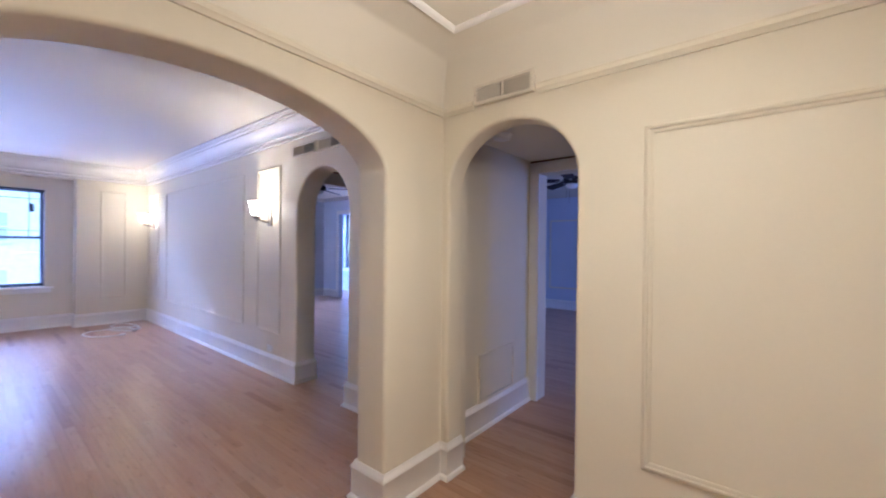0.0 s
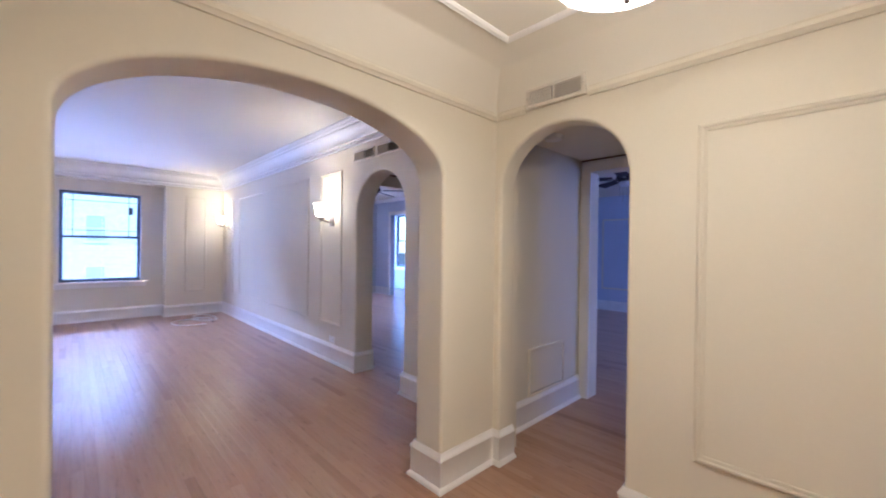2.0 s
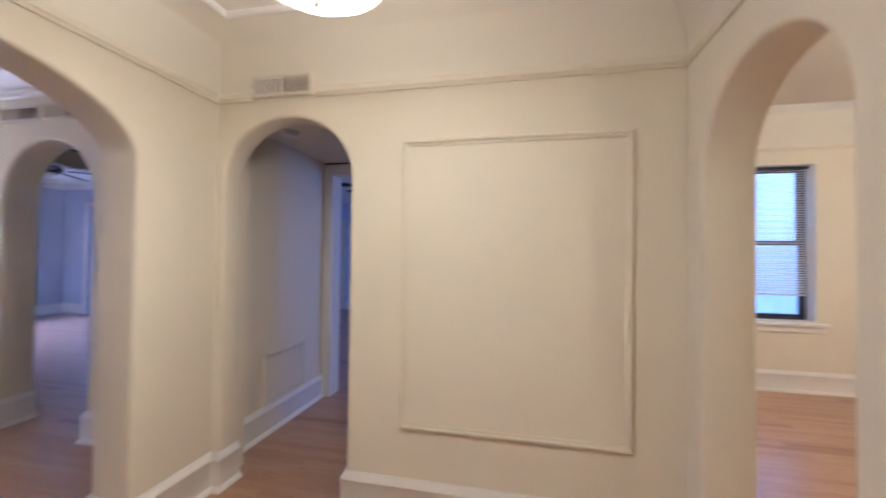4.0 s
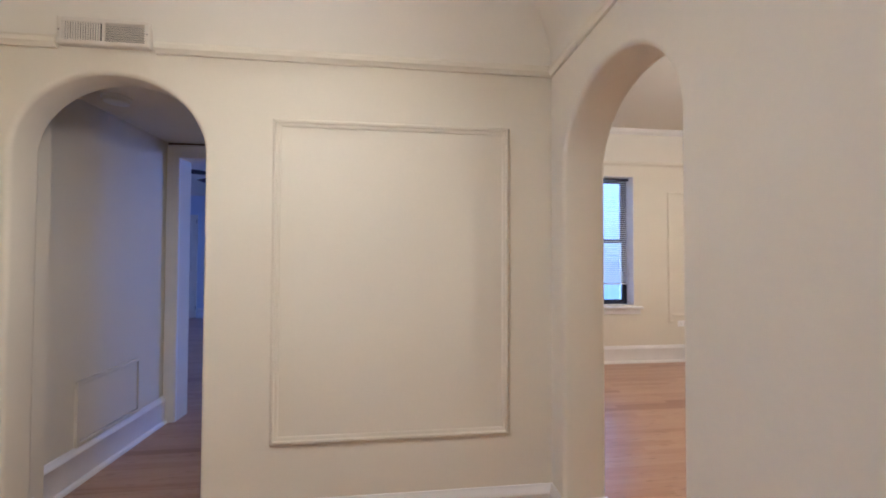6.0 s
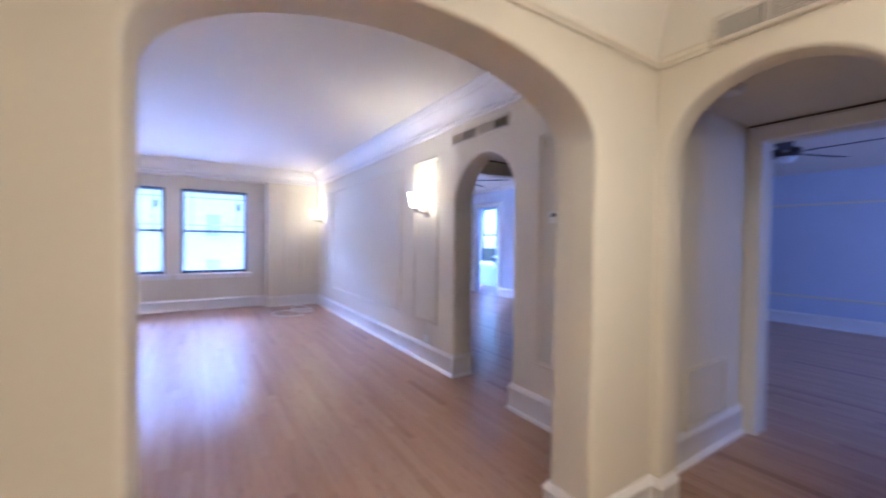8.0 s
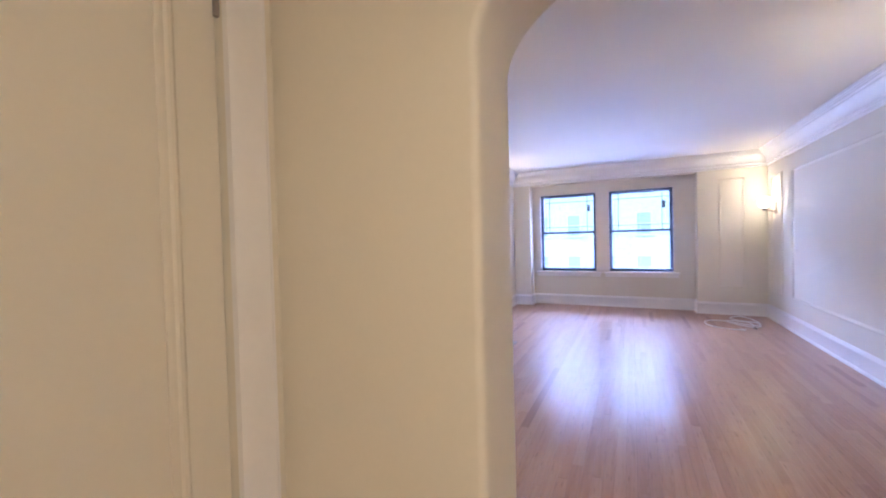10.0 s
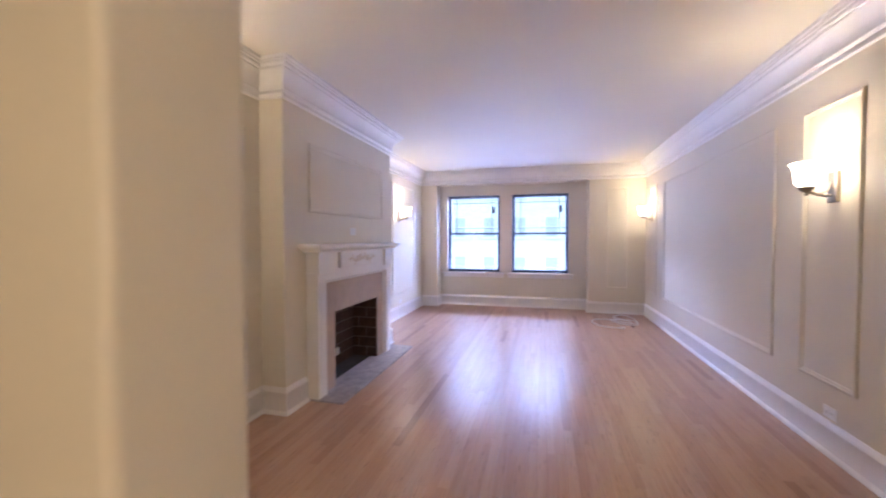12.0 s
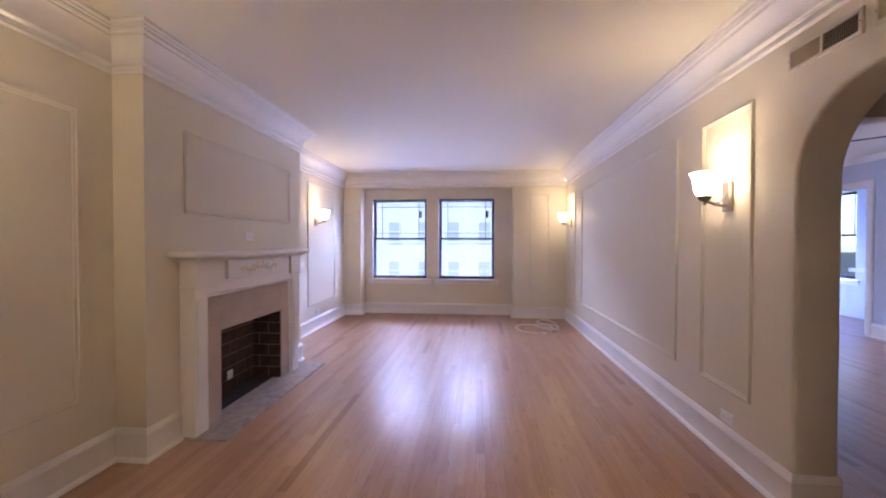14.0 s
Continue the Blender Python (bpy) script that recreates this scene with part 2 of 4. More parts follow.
def part(name, bm, material, parent, label="", smooth=0.0):
    ob = new(name, mesh_of(name, bm, material, smooth))
    ob.parent = parent
    if label:
        ob["label"] = label
    return ob


def thing(name, bm, material, label, category, group="", kind="", smooth=0.0):
    return tagged(new(name, mesh_of(name, bm, material, smooth)), label, category, group, kind)


def holder(name, m, label, category, group="", kind=""):
    ob = tagged(new(name), label, category, group, kind)
    ob.matrix_world = m
    return ob


def arch_wall(lo, hi, height, a0, a1, spring, apex, depth, m, r=0.02):
    """A wall from lo to hi along u with an arched opening from a0 to a1, its edges rounded by r; m turns (u, depth, up) into the world."""
    bm = bmesh.new()
    c, a, b, steps = (a0 + a1) / 2, (a1 - a0) / 2, apex - spring, 48
    line = [(a0, 0.0, -1.0, 0.0)]
    for k in range(steps + 1):
        w = math.pi * k / steps
        n = Vector((-math.cos(w) / a, math.sin(w) / b)).normalized()
        line.append((c - a * math.cos(w), spring + b * math.sin(w), n.x, n.y))
    line.append((a1, 0.0, 1.0, 0.0))
    turns = [radians(90 * j / 5) for j in range(6)]
    ring = [(r * (1 - math.sin(t)), r * (1 - math.cos(t))) for t in turns]
    ring += [(o, depth - d) for o, d in reversed(ring)]
    grid = [[bm.verts.new((u + o * nu, d, z + o * nz)) for u, z, nu, nz in line] for o, d in ring]
    for p, q in zip(grid, grid[1:]):
        for k in range(len(line) - 1):
            bm.faces.new((p[k], p[k + 1], q[k + 1], q[k]))
    ends = []
    for row, d in ((grid[0], 0.0), (grid[-1], depth)):
        o = [bm.verts.new((u, d, z)) for u, z in ((hi, 0), (hi, height), (lo, height), (lo, 0))]
        bm.faces.new(row + o)
        ends.append(o)
    for k in range(3):
        bm.faces.new((ends[0][k], ends[0][k + 1], ends[1][k + 1], ends[1][k]))
    bmesh.ops.transform(bm, matrix=m, verts=bm.verts[:])
    bmesh.ops.recalc_face_normals(bm, faces=bm.faces[:])
    return bm

# ---- plan ----
XE, YA, YN, YW = 0.255, 0.22, 7.08, 7.35      # living room: east wall, arch wall, north wall, window wall
CEIL, FCEIL, RAIL = 2.66, 2.42, 2.125
XWF, YSF = -2.5, -2.36                         # foyer: west and south walls
ALONG_X = Matrix.Translation((0, 0, 0))


def wall_y(y):
    return Matrix.Translation((0, y, 0))


def wall_x(x):
    return Matrix(((0, 1, 0, x), (1, 0, 0, 0), (0, 0, 1, 0), (0, 0, 0, 1)))


def structure(name, bm, material, label, smooth=0.0):
    return thing(name, bm, material, label, "wall" if name.startswith("wall") else name.split("_")[0], kind="structure", smooth=smooth)


# ---- walls ----
structure("wall_arch", arch_wall(-3.75, XE, CEIL, -1.95, -0.45, 1.715, 2.015, YA, wall_y(0)), CREAM, "cream plaster wall with a wide rounded arch between foyer and living room", 40)
structure("wall_foyer_east", arch_wall(YSF, 0.0, FCEIL + 0.1, -0.80, -0.05, 1.70, 2.03, 0.14, wall_x(0.0)), CREAM, "cream plaster foyer wall with a narrow arched opening to the hall", 40)
structure("wall_foyer_south", arch_wall(XWF - 0.1, 2.6, 2.82, -0.84, -0.125, 1.64, 1.965, 0.2, wall_y(YSF - 0.2)), CREAM, "cream plaster foyer wall with an arched opening to the dining room", 40)
structure("wall_living_east", arch_wall(YA, 7.8, CEIL, 1.24, 2.06, 1.68, 2.09, 0.215, wall_x(XE)), CREAM, "cream panelled living room wall with a narrow arch", 40)
for r in ((-3.98, -3.54, YN, 7.5, 0, CEIL), (-0.69, XE, YN, 7.5, 0, CEIL), (-3.54, -0.69, YN, YN + 0.06, 2.41, CEIL)):
    structure("wall_living_north", boxes(r), CREAM, "cream plaster wall around the window recess")
structure("ceiling_recess", boxes((-3.54, -0.69, YN + 0.06, 7.5, 2.41, CEIL)), CREAM, "white painted soffit of the window recess")
WIN = ((-3.39, -2.315), (-2.09, -1.015))
Z0, Z1 = 0.675, 2.215
structure("wall_window", boxes((-3.54, WIN[0][0], YW, 7.5, 0, 2.41), (WIN[0][1], WIN[1][0], YW, 7.5, 0, 2.41), (WIN[1][1], -0.69, YW, 7.5, 0, 2.41),
                               (WIN[0][0], WIN[0][1], YW, 7.5, 0, Z0), (WIN[1][0], WIN[1][1], YW, 7.5, 0, Z0), (WIN[0][0], WIN[0][1], YW, 7.5, Z1, 2.41), (WIN[1][0], WIN[1][1], YW, 7.5, Z1, 2.41)), CREAM, "cream wall below and beside two sash windows")
structure("wall_living_west", boxes((-3.98, -3.86, 4.27, YN, 0, CEIL), (-3.75, -3.59, YA, 2.19, 0, CEIL)), CREAM, "cream panelled wall on both sides of the chimney breast")
FB = (2.77, 3.675, 0.69)                       # firebox opening: south, north, top
for r in ((-3.98, -3.38, 2.19, FB[0] - 0.05, 0, CEIL), (-3.98, -3.38, FB[1] + 0.05, 4.27, 0, CEIL), (-3.98, -3.38, FB[0] - 0.05, FB[1] + 0.05, FB[2] + 0.05, CEIL), (-3.98, -3.63, FB[0] - 0.05, FB[1] + 0.05, 0, FB[2] + 0.05)):
    structure("wall_chimney", boxes(r), CREAM, "cream plaster chimney breast")
structure("wall_foyer_west", boxes((XWF - 0.1, XWF, -0.13, 0, 0, FCEIL + 0.1), (XWF - 0.1, XWF, YSF, -0.97, 0, FCEIL + 0.1), (XWF - 0.1, XWF, -0.97, -0.13, 2.04, FCEIL + 0.1)), CREAM, "cream plaster foyer wall with a closed panel door")
# hall, bedroom, corner room, sunroom, dining room
structure("wall_hall_north", boxes((0.14, 1.42, 0.13, 0.34, 0, 2.5)), CREAM, "cream plaster hall wall")
structure("wall_hall_south", boxes((0.14, 1.42, -1.12, -1.0, 0, 2.5)), CREAM, "cream plaster hall wall")
structure("ceiling_hall", boxes((0.14, 1.42, -1.0, 0.13, 2.135, 2.5)), WHITE, "low white hall ceiling")
structure("ceiling_vestibule", boxes((0.47, 1.57, 0.34, 2.35, 2.22, 2.5), (1.57, 2.6, 2.22, 2.35, 2.22, 2.5)), WHITE, "low white vestibule ceiling")
structure("wall_vestibule", boxes((1.57, 1.69, 0.34, 2.1, 0, 2.65)), CREAM, "cream vestibule wall")
structure("wall_header", boxes((0.47, 2.6, 2.35, 2.47, 2.07, 2.65), (2.6, 2.72, 2.22, 2.47, 0, 2.65)), CREAM, "cream header and wall behind the narrow arch")
structure("wall_bedroom_west", boxes((1.42, 1.57, -3.0, -0.80, 0, 2.6), (1.42, 1.57, 0.045, 0.34, 0, 2.6), (1.42, 1.57, -0.80, 0.045, 2.02, 2.6)), CREAM, "bedroom wall with a cased door opening")
structure("wall_bedroom_east", boxes((6.6, 6.72, -3.12, 3.3, 0, 2.5)), BEDWALL, "plain painted bedroom wall")
structure("wall_bedroom_south", boxes((1.57, 2.9, -3.12, -3.0, 0, 2.5), (4.3, 6.6, -3.12, -3.0, 0, 2.5), (2.9, 4.3, -3.12, -3.0, 0, 0.7), (2.9, 4.3, -3.12, -3.0, 2.25, 2.5)), BEDWALL, "plain painted bedroom wall")
structure("wall_bedroom_north", boxes((1.57, 4.64, 2.1, 2.22, 0, 2.65), (4.52, 4.64, 2.22, 3.3, 0, 2.65), (4.52, 6.72, 3.3, 3.42, 0, 2.65)), BEDWALL, "plain painted bedroom wall")
structure("ceiling_bedroom", boxes((1.57, 6.6, -3.0, 2.1, 2.5, 2.6), (4.64, 6.6, 2.1, 3.3, 2.5, 2.6)), WHITE, "white bedroom ceiling")
structure("wall_corner_room_east", boxes((4.4, 4.52, 2.22, 6.22, 0, 2.65), (4.4, 4.52, 7.12, 7.95, 0, 2.65), (4.4, 4.52, 6.22, 7.12, 2.2, 2.65)), BEDWALL, "wall with a wide cased opening to the sunroom")
structure("wall_corner_room_north", boxes((0.47, 1.3, 7.8, 7.95, 0, 2.65), (2.1, 4.4, 7.8, 7.95, 0, 2.65), (1.3, 2.1, 7.8, 7.95, 0, 0.68), (1.3, 2.1, 7.8, 7.95, 2.3, 2.65)), BEDWALL, "pale outer wall of the corner room with one window")
structure("ceiling_corner_room", boxes((0.47, 4.4, 2.22, 7.8, 2.65, 2.75)), WHITE, "white ceiling")
structure("wall_sunroom", boxes((5.6, 5.72, 5.4, 7.72, 0, 2.6), (5.6, 5.72, 8.52, 9.0, 0, 2.6), (5.6, 5.72, 7.72, 8.52, 0, 0.7), (5.6, 5.72, 7.72, 8.52, 2.35, 2.6), (4.52, 5.6, 5.4, 5.52, 0, 2.6), (4.52, 5.6, 8.9, 9.02, 0, 2.6), (4.4, 4.52, 7.95, 8.9, 0, 2.6)), BEDWALL, "pale sunroom walls")
structure("ceiling_sunroom", boxes((4.52, 5.6, 5.5, 8.9, 2.6, 2.7)), WHITE, "white sunroom ceiling")
DW = (-4.47, -3.5, 0.69, 2.25)
for r in ((2.6, 2.83, DW[1], YSF - 0.0, 0, 2.82), (2.6, 2.83, -6.6, DW[0], 0, 2.82), (2.6, 2.83, DW[0], DW[1], 0, DW[2]), (2.6, 2.83, DW[0], DW[1], DW[3], 2.82), (XWF - 0.1, 2.6, -6.72, -6.6, 0, 2.82), (XWF - 0.1, XWF, -6.6, YSF - 0.2, 0, 2.82)):
    structure("wall_dining", boxes(r), CREAM, "cream plaster dining room wall")
structure("ceiling_dining", boxes((XWF, 2.6, -6.6, YSF - 0.2, 2.82, 2.9)), WHITE, "white dining room ceiling")
structure("ceiling_living", boxes((-3.98, XE, YA, YN, CEIL, CEIL + 0.1)), WHITE, "smooth white living room ceiling")
structure("ceiling_foyer", boxes((XWF, 0.0, YSF, 0.0, FCEIL, FCEIL + 0.1)), WHITE, "smooth white foyer ceiling")
structure("wall_outer", boxes((0.14, 1.42, YSF, -1.12, 0, 2.6)), CREAM, "solid wall mass behind the foyer wall")

UP = RAIL + 0.05
structure("wall_frieze", boxes((2.596, 2.6, -6.6, YSF - 0.2, 2.43, 2.82)), WHITE, "white painted wall band above the dining room picture rail")

# ---- trim ----
BASE = ((0, 0.0), (0.034, 0.0), (0.034, 0.012), (0.026, 0.024), (0.018, 0.028), (0.018, 0.162), (0.022, 0.168), (0.020, 0.18), (0.010, 0.192), (0.006, 0.206), (0, 0.206))


def trim(name, profile, pts, label, z=0.0, material=None, closed=False):
    return thing(name, sweep([(d, h + z) for d, h in profile], pts, closed), material or TRIM, label, "trim" if name != "baseboard" else "baseboard", kind="structure", smooth=35)


for run in (
    [(-0.13, -2.56), (-0.13, YSF), (0, YSF), (0, -0.80), (0.14, -0.80)],
    [(0.14, -0.05), (0, -0.05), (0, 0), (-0.45, 0), (-0.45, YA), (XE, YA), (XE, 1.24), (0.47, 1.24)],
    [(0.47, 2.06), (XE, 2.06), (XE, YN), (-0.69, YN), (-0.69, YW), (-3.54, YW), (-3.54, YN), (-3.86, YN), (-3.86, 4.27), (-3.38, 4.27), (-3.38, 3.99)],
    [(-3.38, 2.45), (-3.38, 2.19), (-3.59, 2.19), (-3.59, YA), (-1.95, YA), (-1.95, 0), (XWF, 0), (XWF, -0.02)],
    [(XWF, -1.07), (XWF, YSF), (-0.85, YSF), (-0.85, -2.56)],
    [(1.40, 0.13), (0.14, 0.13)],
    [(6.6, -3.0), (6.6, 2.42)], [(4.64, 2.1), (1.69, 2.1), (1.69, 0.36)],
    [(4.4, 2.24), (4.4, 6.12)],
    [(4.4, 7.22), (4.4, 7.8), (0.47, 7.8), (0.47, 2.06)],
    [(2.6, -6.6), (2.6, -2.56)],
):
    trim("baseboard", BASE, run, "tall white painted baseboard with a moulded cap")

CROWN = ((0, -0.255), (0.008, -0.255), (0.015, -0.248), (0.015, -0.240), (0.008, -0.234), (0.008, -0.212), (0.020, -0.208), (0.027, -0.198), (0.027, -0.186), (0.018, -0.182), (0.018, -0.172), (0.024, -0.145), (0.036, -0.115), (0.055, -0.088), (0.074, -0.072), (0.074, -0.060), (0.086, -0.060), (0.093, -0.050), (0.093, -0.036), (0.104, -0.034), (0.104, -0.022), (0.116, -0.020), (0.120, -0.010), (0.120, 0), (0, 0))
trim("trim_crown", [(d * 1.22, h) for d, h in CROWN], [(XE, YA), (XE, YN), (-3.86, YN), (-3.86, 4.27), (-3.38, 4.27), (-3.38, 2.19), (-3.59, 2.19), (-3.59, YA)], "deep stepped white crown moulding", CEIL, closed=True)
PICTURE = ((0, 0), (0.012, 0), (0.016, 0.012), (0.024, 0.018), (0.024, 0.036), (0.014, 0.044), (0.010, 0.052), (0, 0.052))
trim("trim_picture_rail", PICTURE, [(0, -0.222), (0, 0), (XWF, 0), (XWF, YSF), (0, YSF), (0, -0.603)], "cream painted picture rail", RAIL, CREAM)
trim("trim_ceiling_frame", ((0, 0), (0.0, -0.010), (0.010, -0.016), (0.020, -0.010), (0.028, -0.016), (0.038, -0.006), (0.038, 0)), [(-0.27, YSF + 0.28), (-0.27, -0.28), (XWF + 0.28, -0.28), (XWF + 0.28, YSF + 0.28)], "white moulded frame on the foyer ceiling", FCEIL, closed=True)
trim("trim_picture_rail", PICTURE, [(2.6, -6.6), (2.6, -2.56)], "cream painted picture rail in the dining room", 2.38, CREAM)
trim("trim_crown", ((0, -0.06), (0.02, -0.05), (0.06, -0.012), (0.065, 0), (0, 0)), [(2.6, -6.6), (2.6, -2.56)], "small white dining room cornice", 2.82)
trim("trim_crown", ((0, -0.08), (0.02, -0.07), (0.07, -0.012), (0.075, 0), (0, 0)), [(4.4, 2.77), (4.4, 7.8), (0.47, 7.8)], "white cornice", 2.65)

FRAME = ((0, 0), (0, 0.007), (0.008, 0.014), (0.016, 0.014), (0.020, 0.008), (0.028, 0.008), (0.034, 0.004), (0.034, 0))


def panel(u0, u1, z0, z1, m, label="thin painted panel moulding on the wall"):
    bm = sweep(FRAME, [(u0, z0), (u1, z0), (u1, z1), (u0, z1)], True, m)
    return thing("trim_wall_panel", bm, CREAM, label, "wall panel", "wall panel mouldings", "structure", 35)


def face_west(x):     # a wall plane seen from its west side
    return Matrix(((0, 0, -1, x), (1, 0, 0, 0), (0, 1, 0, 0), (0, 0, 0, 1)))


def face_east(x):
    return Matrix(((0, 0, 1, x), (1, 0, 0, 0), (0, 1, 0, 0), (0, 0, 0, 1)))


def face_south(y):
    return Matrix(((1, 0, 0, 0), (0, 0, -1, y), (0, 1, 0, 0), (0, 0, 0, 1)))


panel(-2.15, -1.085, 0.445, 1.87, face_west(0))
panel(2.36, 2.87, 0.43, 2.19, face_west(XE))
panel(3.2, 6.03, 0.43, 2.19, face_west(XE))
panel(6.42, 6.88, 0.43, 2.22, face_west(XE))
panel(0.45, 0.98, 0.42, 2.09, face_west(XE))
panel(-0.39, -0.045, 0.45, 2.25, face_south(YN))
panel(5.5, 6.58, 0.40, 2.28, face_east(-3.86))
panel(2.51, 4.02, 1.57, 2.15, face_east(-3.38))
panel(0.75, 1.98, 0.443, 2.13, face_east(-3.59))
# the dining room panel steps up over a socket
thing("trim_wall_panel", sweep(FRAME, [(-6.2, 0.47), (-5.2, 0.47), (-5.2, 0.55), (-4.99, 0.55), (-4.99, 0.47), (-4.91, 0.47), (-4.91, 2.07), (-6.2, 2.07)], True, face_west(2.6)), CREAM, "thin painted panel moulding stepped over a wall socket", "wall panel", "wall panel mouldings", "structure", 35)

panel(-0.9, 2.2, 0.46, 2.0, face_west(6.6))

# plaster cove between the picture rail and the foyer ceiling
COVE = [(0.0, FCEIL), (0.0, UP)] + [(0.27 * (1 - math.cos(radians(k * 6))), UP + (FCEIL - UP - 0.001) * math.sin(radians(k * 6))) for k in range(1, 16)] + [(0.27, FCEIL)]
structure("ceiling_cove", sweep(COVE, [(0, YSF), (0, 0), (XWF, 0), (XWF, YSF)], True), WHITE, "smooth white plaster cove above the foyer picture rail", 40)

# door casings
CASE = ((0, 0), (0, 0.018), (0.012, 0.024), (0.085, 0.024), (0.095, 0.016), (0.10, 0.016), (0.10, 0))


def casing(u0, u1, top, m, label="white painted door casing"):
    bm = sweep([(-d, h) for d, h in CASE], [(u0, 0), (u0, top), (u1, top), (u1, 0)][::-1], False, m)
    return thing("trim_door_casing", bm, TRIM, label, "casing", kind="structure", smooth=35)


casing(-0.80, 0.045, 2.02, face_west(1.42))
casing(6.22, 7.12, 2.2, face_west(4.4))
casing(-0.97, -0.13, 2.04, face_east(XWF))
# shadow lines under the low ceilings, modelled as thin dark strips
thing("ceiling_shadow_strip", solid(1.405, 1.42, -1.0, 0.13, 2.121, 2.135), SHADOWLINE, "thin dark strip drawn as the shadow line along the hall ceiling", "trim", kind="structure")
thing("ceiling_shadow_strip", solid(0.47, 2.6, 2.335, 2.35, 2.205, 2.22), SHADOWLINE, "thin dark strip drawn as the shadow line along the vestibule ceiling", "trim", kind="structure")

# ---- windows ----
SLAT = None


def sash_window(name, w, h, m, label, prairie=True, blind=True, blind_drop=1.0, sill=True, tag=False, reveal=0.0):
    """Double-hung window; local x along the wall, y outwards, z up from the sill."""
    ob = holder(name, m, label, "window", "sash windows", "structure")
    t = 0.021
    part("window_frame", boxes((0, t, 0.06, 0.14, 0, h), (w - t, w, 0.06, 0.14, 0, h), (t, w - t, 0.06, 0.14, h - t, h), (t, w - t, 0.06, 0.14, 0, t)), BLACK, ob, "dark painted window frame")
    mid = h * 0.5
    for n, (z0, z1, y) in enumerate(((mid - 0.02, h - t, 0.105), (t, mid + 0.02, 0.075))):
        s = part("sash", boxes((t, t + 0.032, y, y + 0.03, z0, z1), (w - t - 0.032, w - t, y, y + 0.03, z0, z1), (t + 0.032, w - t - 0.032, y, y + 0.03, z1 - 0.032, z1), (t + 0.032, w - t - 0.032, y, y + 0.03, z0, z0 + 0.032)), BLACK, ob, "upper sash" if n == 0 else "lower sash")
        g = part("pane", boxes((t + 0.034, w - t - 0.034, y + 0.012, y + 0.016, z0 + 0.03, z1 - 0.03)), GLASS, s)
        g.visible_shadow = False
        if n == 0 and prairie:
            for x in (t + 0.15, w - t - 0.15):
                part("muntin", boxes((x - 0.005, x + 0.005, y + 0.004, y + 0.02, z0 + 0.03, z1 - 0.03)), BLACK, s)
            for z in (z0 + 0.13, z1 - 0.13):
                part("muntin", boxes((t + 0.045, w - t - 0.045, y + 0.003, y + 0.021, z - 0.005, z + 0.005)), BLACK, s)
    part("jamb_liner", boxes((-0.004, 0.008, -reveal, 0.14, -0.012, h), (w - 0.008, w + 0.004, -reveal, 0.14, -0.012, h), (0.008, w - 0.008, -reveal, 0.14, h - 0.008, h + 0.004)), TRIM, ob)
    if sill:
        part("window_sill", solid(-0.09, w + 0.09, -0.055 - reveal, 0.06, -0.04, -0.012, bevel=0.006), TRIM, ob, "white painted sill")
        part("apron", solid(-0.07, w + 0.07, -0.02 - reveal, -reveal, -0.105, -0.04, bevel=0.004), TRIM, ob)
    if tag:
        part("sticker", boxes((w - 0.17, w - 0.115, 0.098, 0.1, h - 0.36, h - 0.23)), MATT_DARK, ob, "small dark sticker on the glass")
    if blind:
        part("headrail", solid(0.006, w - 0.006, 0.012, 0.05, h - 0.035, h - 0.002, bevel=0.003), BLACK, ob, "dark blind headrail")
        slat = mesh_of("slat", boxes((0.012, w - 0.012, 0.018, 0.043, -0.0006, 0.0006)), SLATM if blind_drop > 0.9 else BLIND)
        top, low = h - 0.05, h - blind_drop * (h - 0.03)
        z = top
        while z > low + 0.03:
            so = new("slat", slat)
            so.parent = ob
            so.matrix_basis = Matrix.Translation((0, 0.03, z)) @ Matrix.Rotation(radians(3 if blind_drop > 0.9 else 28), 4, "X") @ Matrix.Translation((0, -0.03, 0))
            z -= 0.0245
        part("bottom_rail", solid(0.008, w - 0.008, 0.018, 0.045, low, low + 0.02, bevel=0.003), BLACK if blind_drop > 0.9 else BLIND, ob)
        for x in (0.13, w / 2, w - 0.13):
            part("ladder_cord", boxes((x - 0.001, x + 0.001, 0.016, 0.018, low, h - 0.03)), BLIND, ob)
        part("tilt_wand", tube([(0.09, 0.012, h - 0.05), (0.092, 0.010, h - 0.75)], 0.004), PLASTIC, ob)
    return ob


for k, (a, b) in enumerate(WIN):
    sash_window(f"window_{k + 1}", b - a, Z1 - Z0, Matrix.Translation((a, YW, Z0)), "dark-framed double-hung window with a lowered open blind", tag=True)
TURN_E = Matrix.Rotation(radians(-90), 4, "Z")     # local y points east
sash_window("window_3", 0.8, 1.65, Matrix.Translation((5.6, 8.52, 0.7)) @ TURN_E, "dark-framed sunroom window with no blind", blind=False)
sash_window("window_4", DW[1] - DW[0], DW[3] - DW[2], Matrix.Translation((2.68, DW[1], DW[2])) @ TURN_E, "dark-framed dining room window with a part-lowered blind", prairie=False, blind_drop=0.86, reveal=0.08)
sash_window("window_6", 0.8, 1.62, Matrix.Translation((1.3, 7.8, 0.68)), "dark-framed window in the corner room", blind=False)
sash_window("window_5", 1.4, 1.55, Matrix.Translation((4.3, -3.0, 0.7)) @ Matrix.Rotation(radians(180), 4, "Z"), "dark-framed bedroom window with no blind", blind=False)
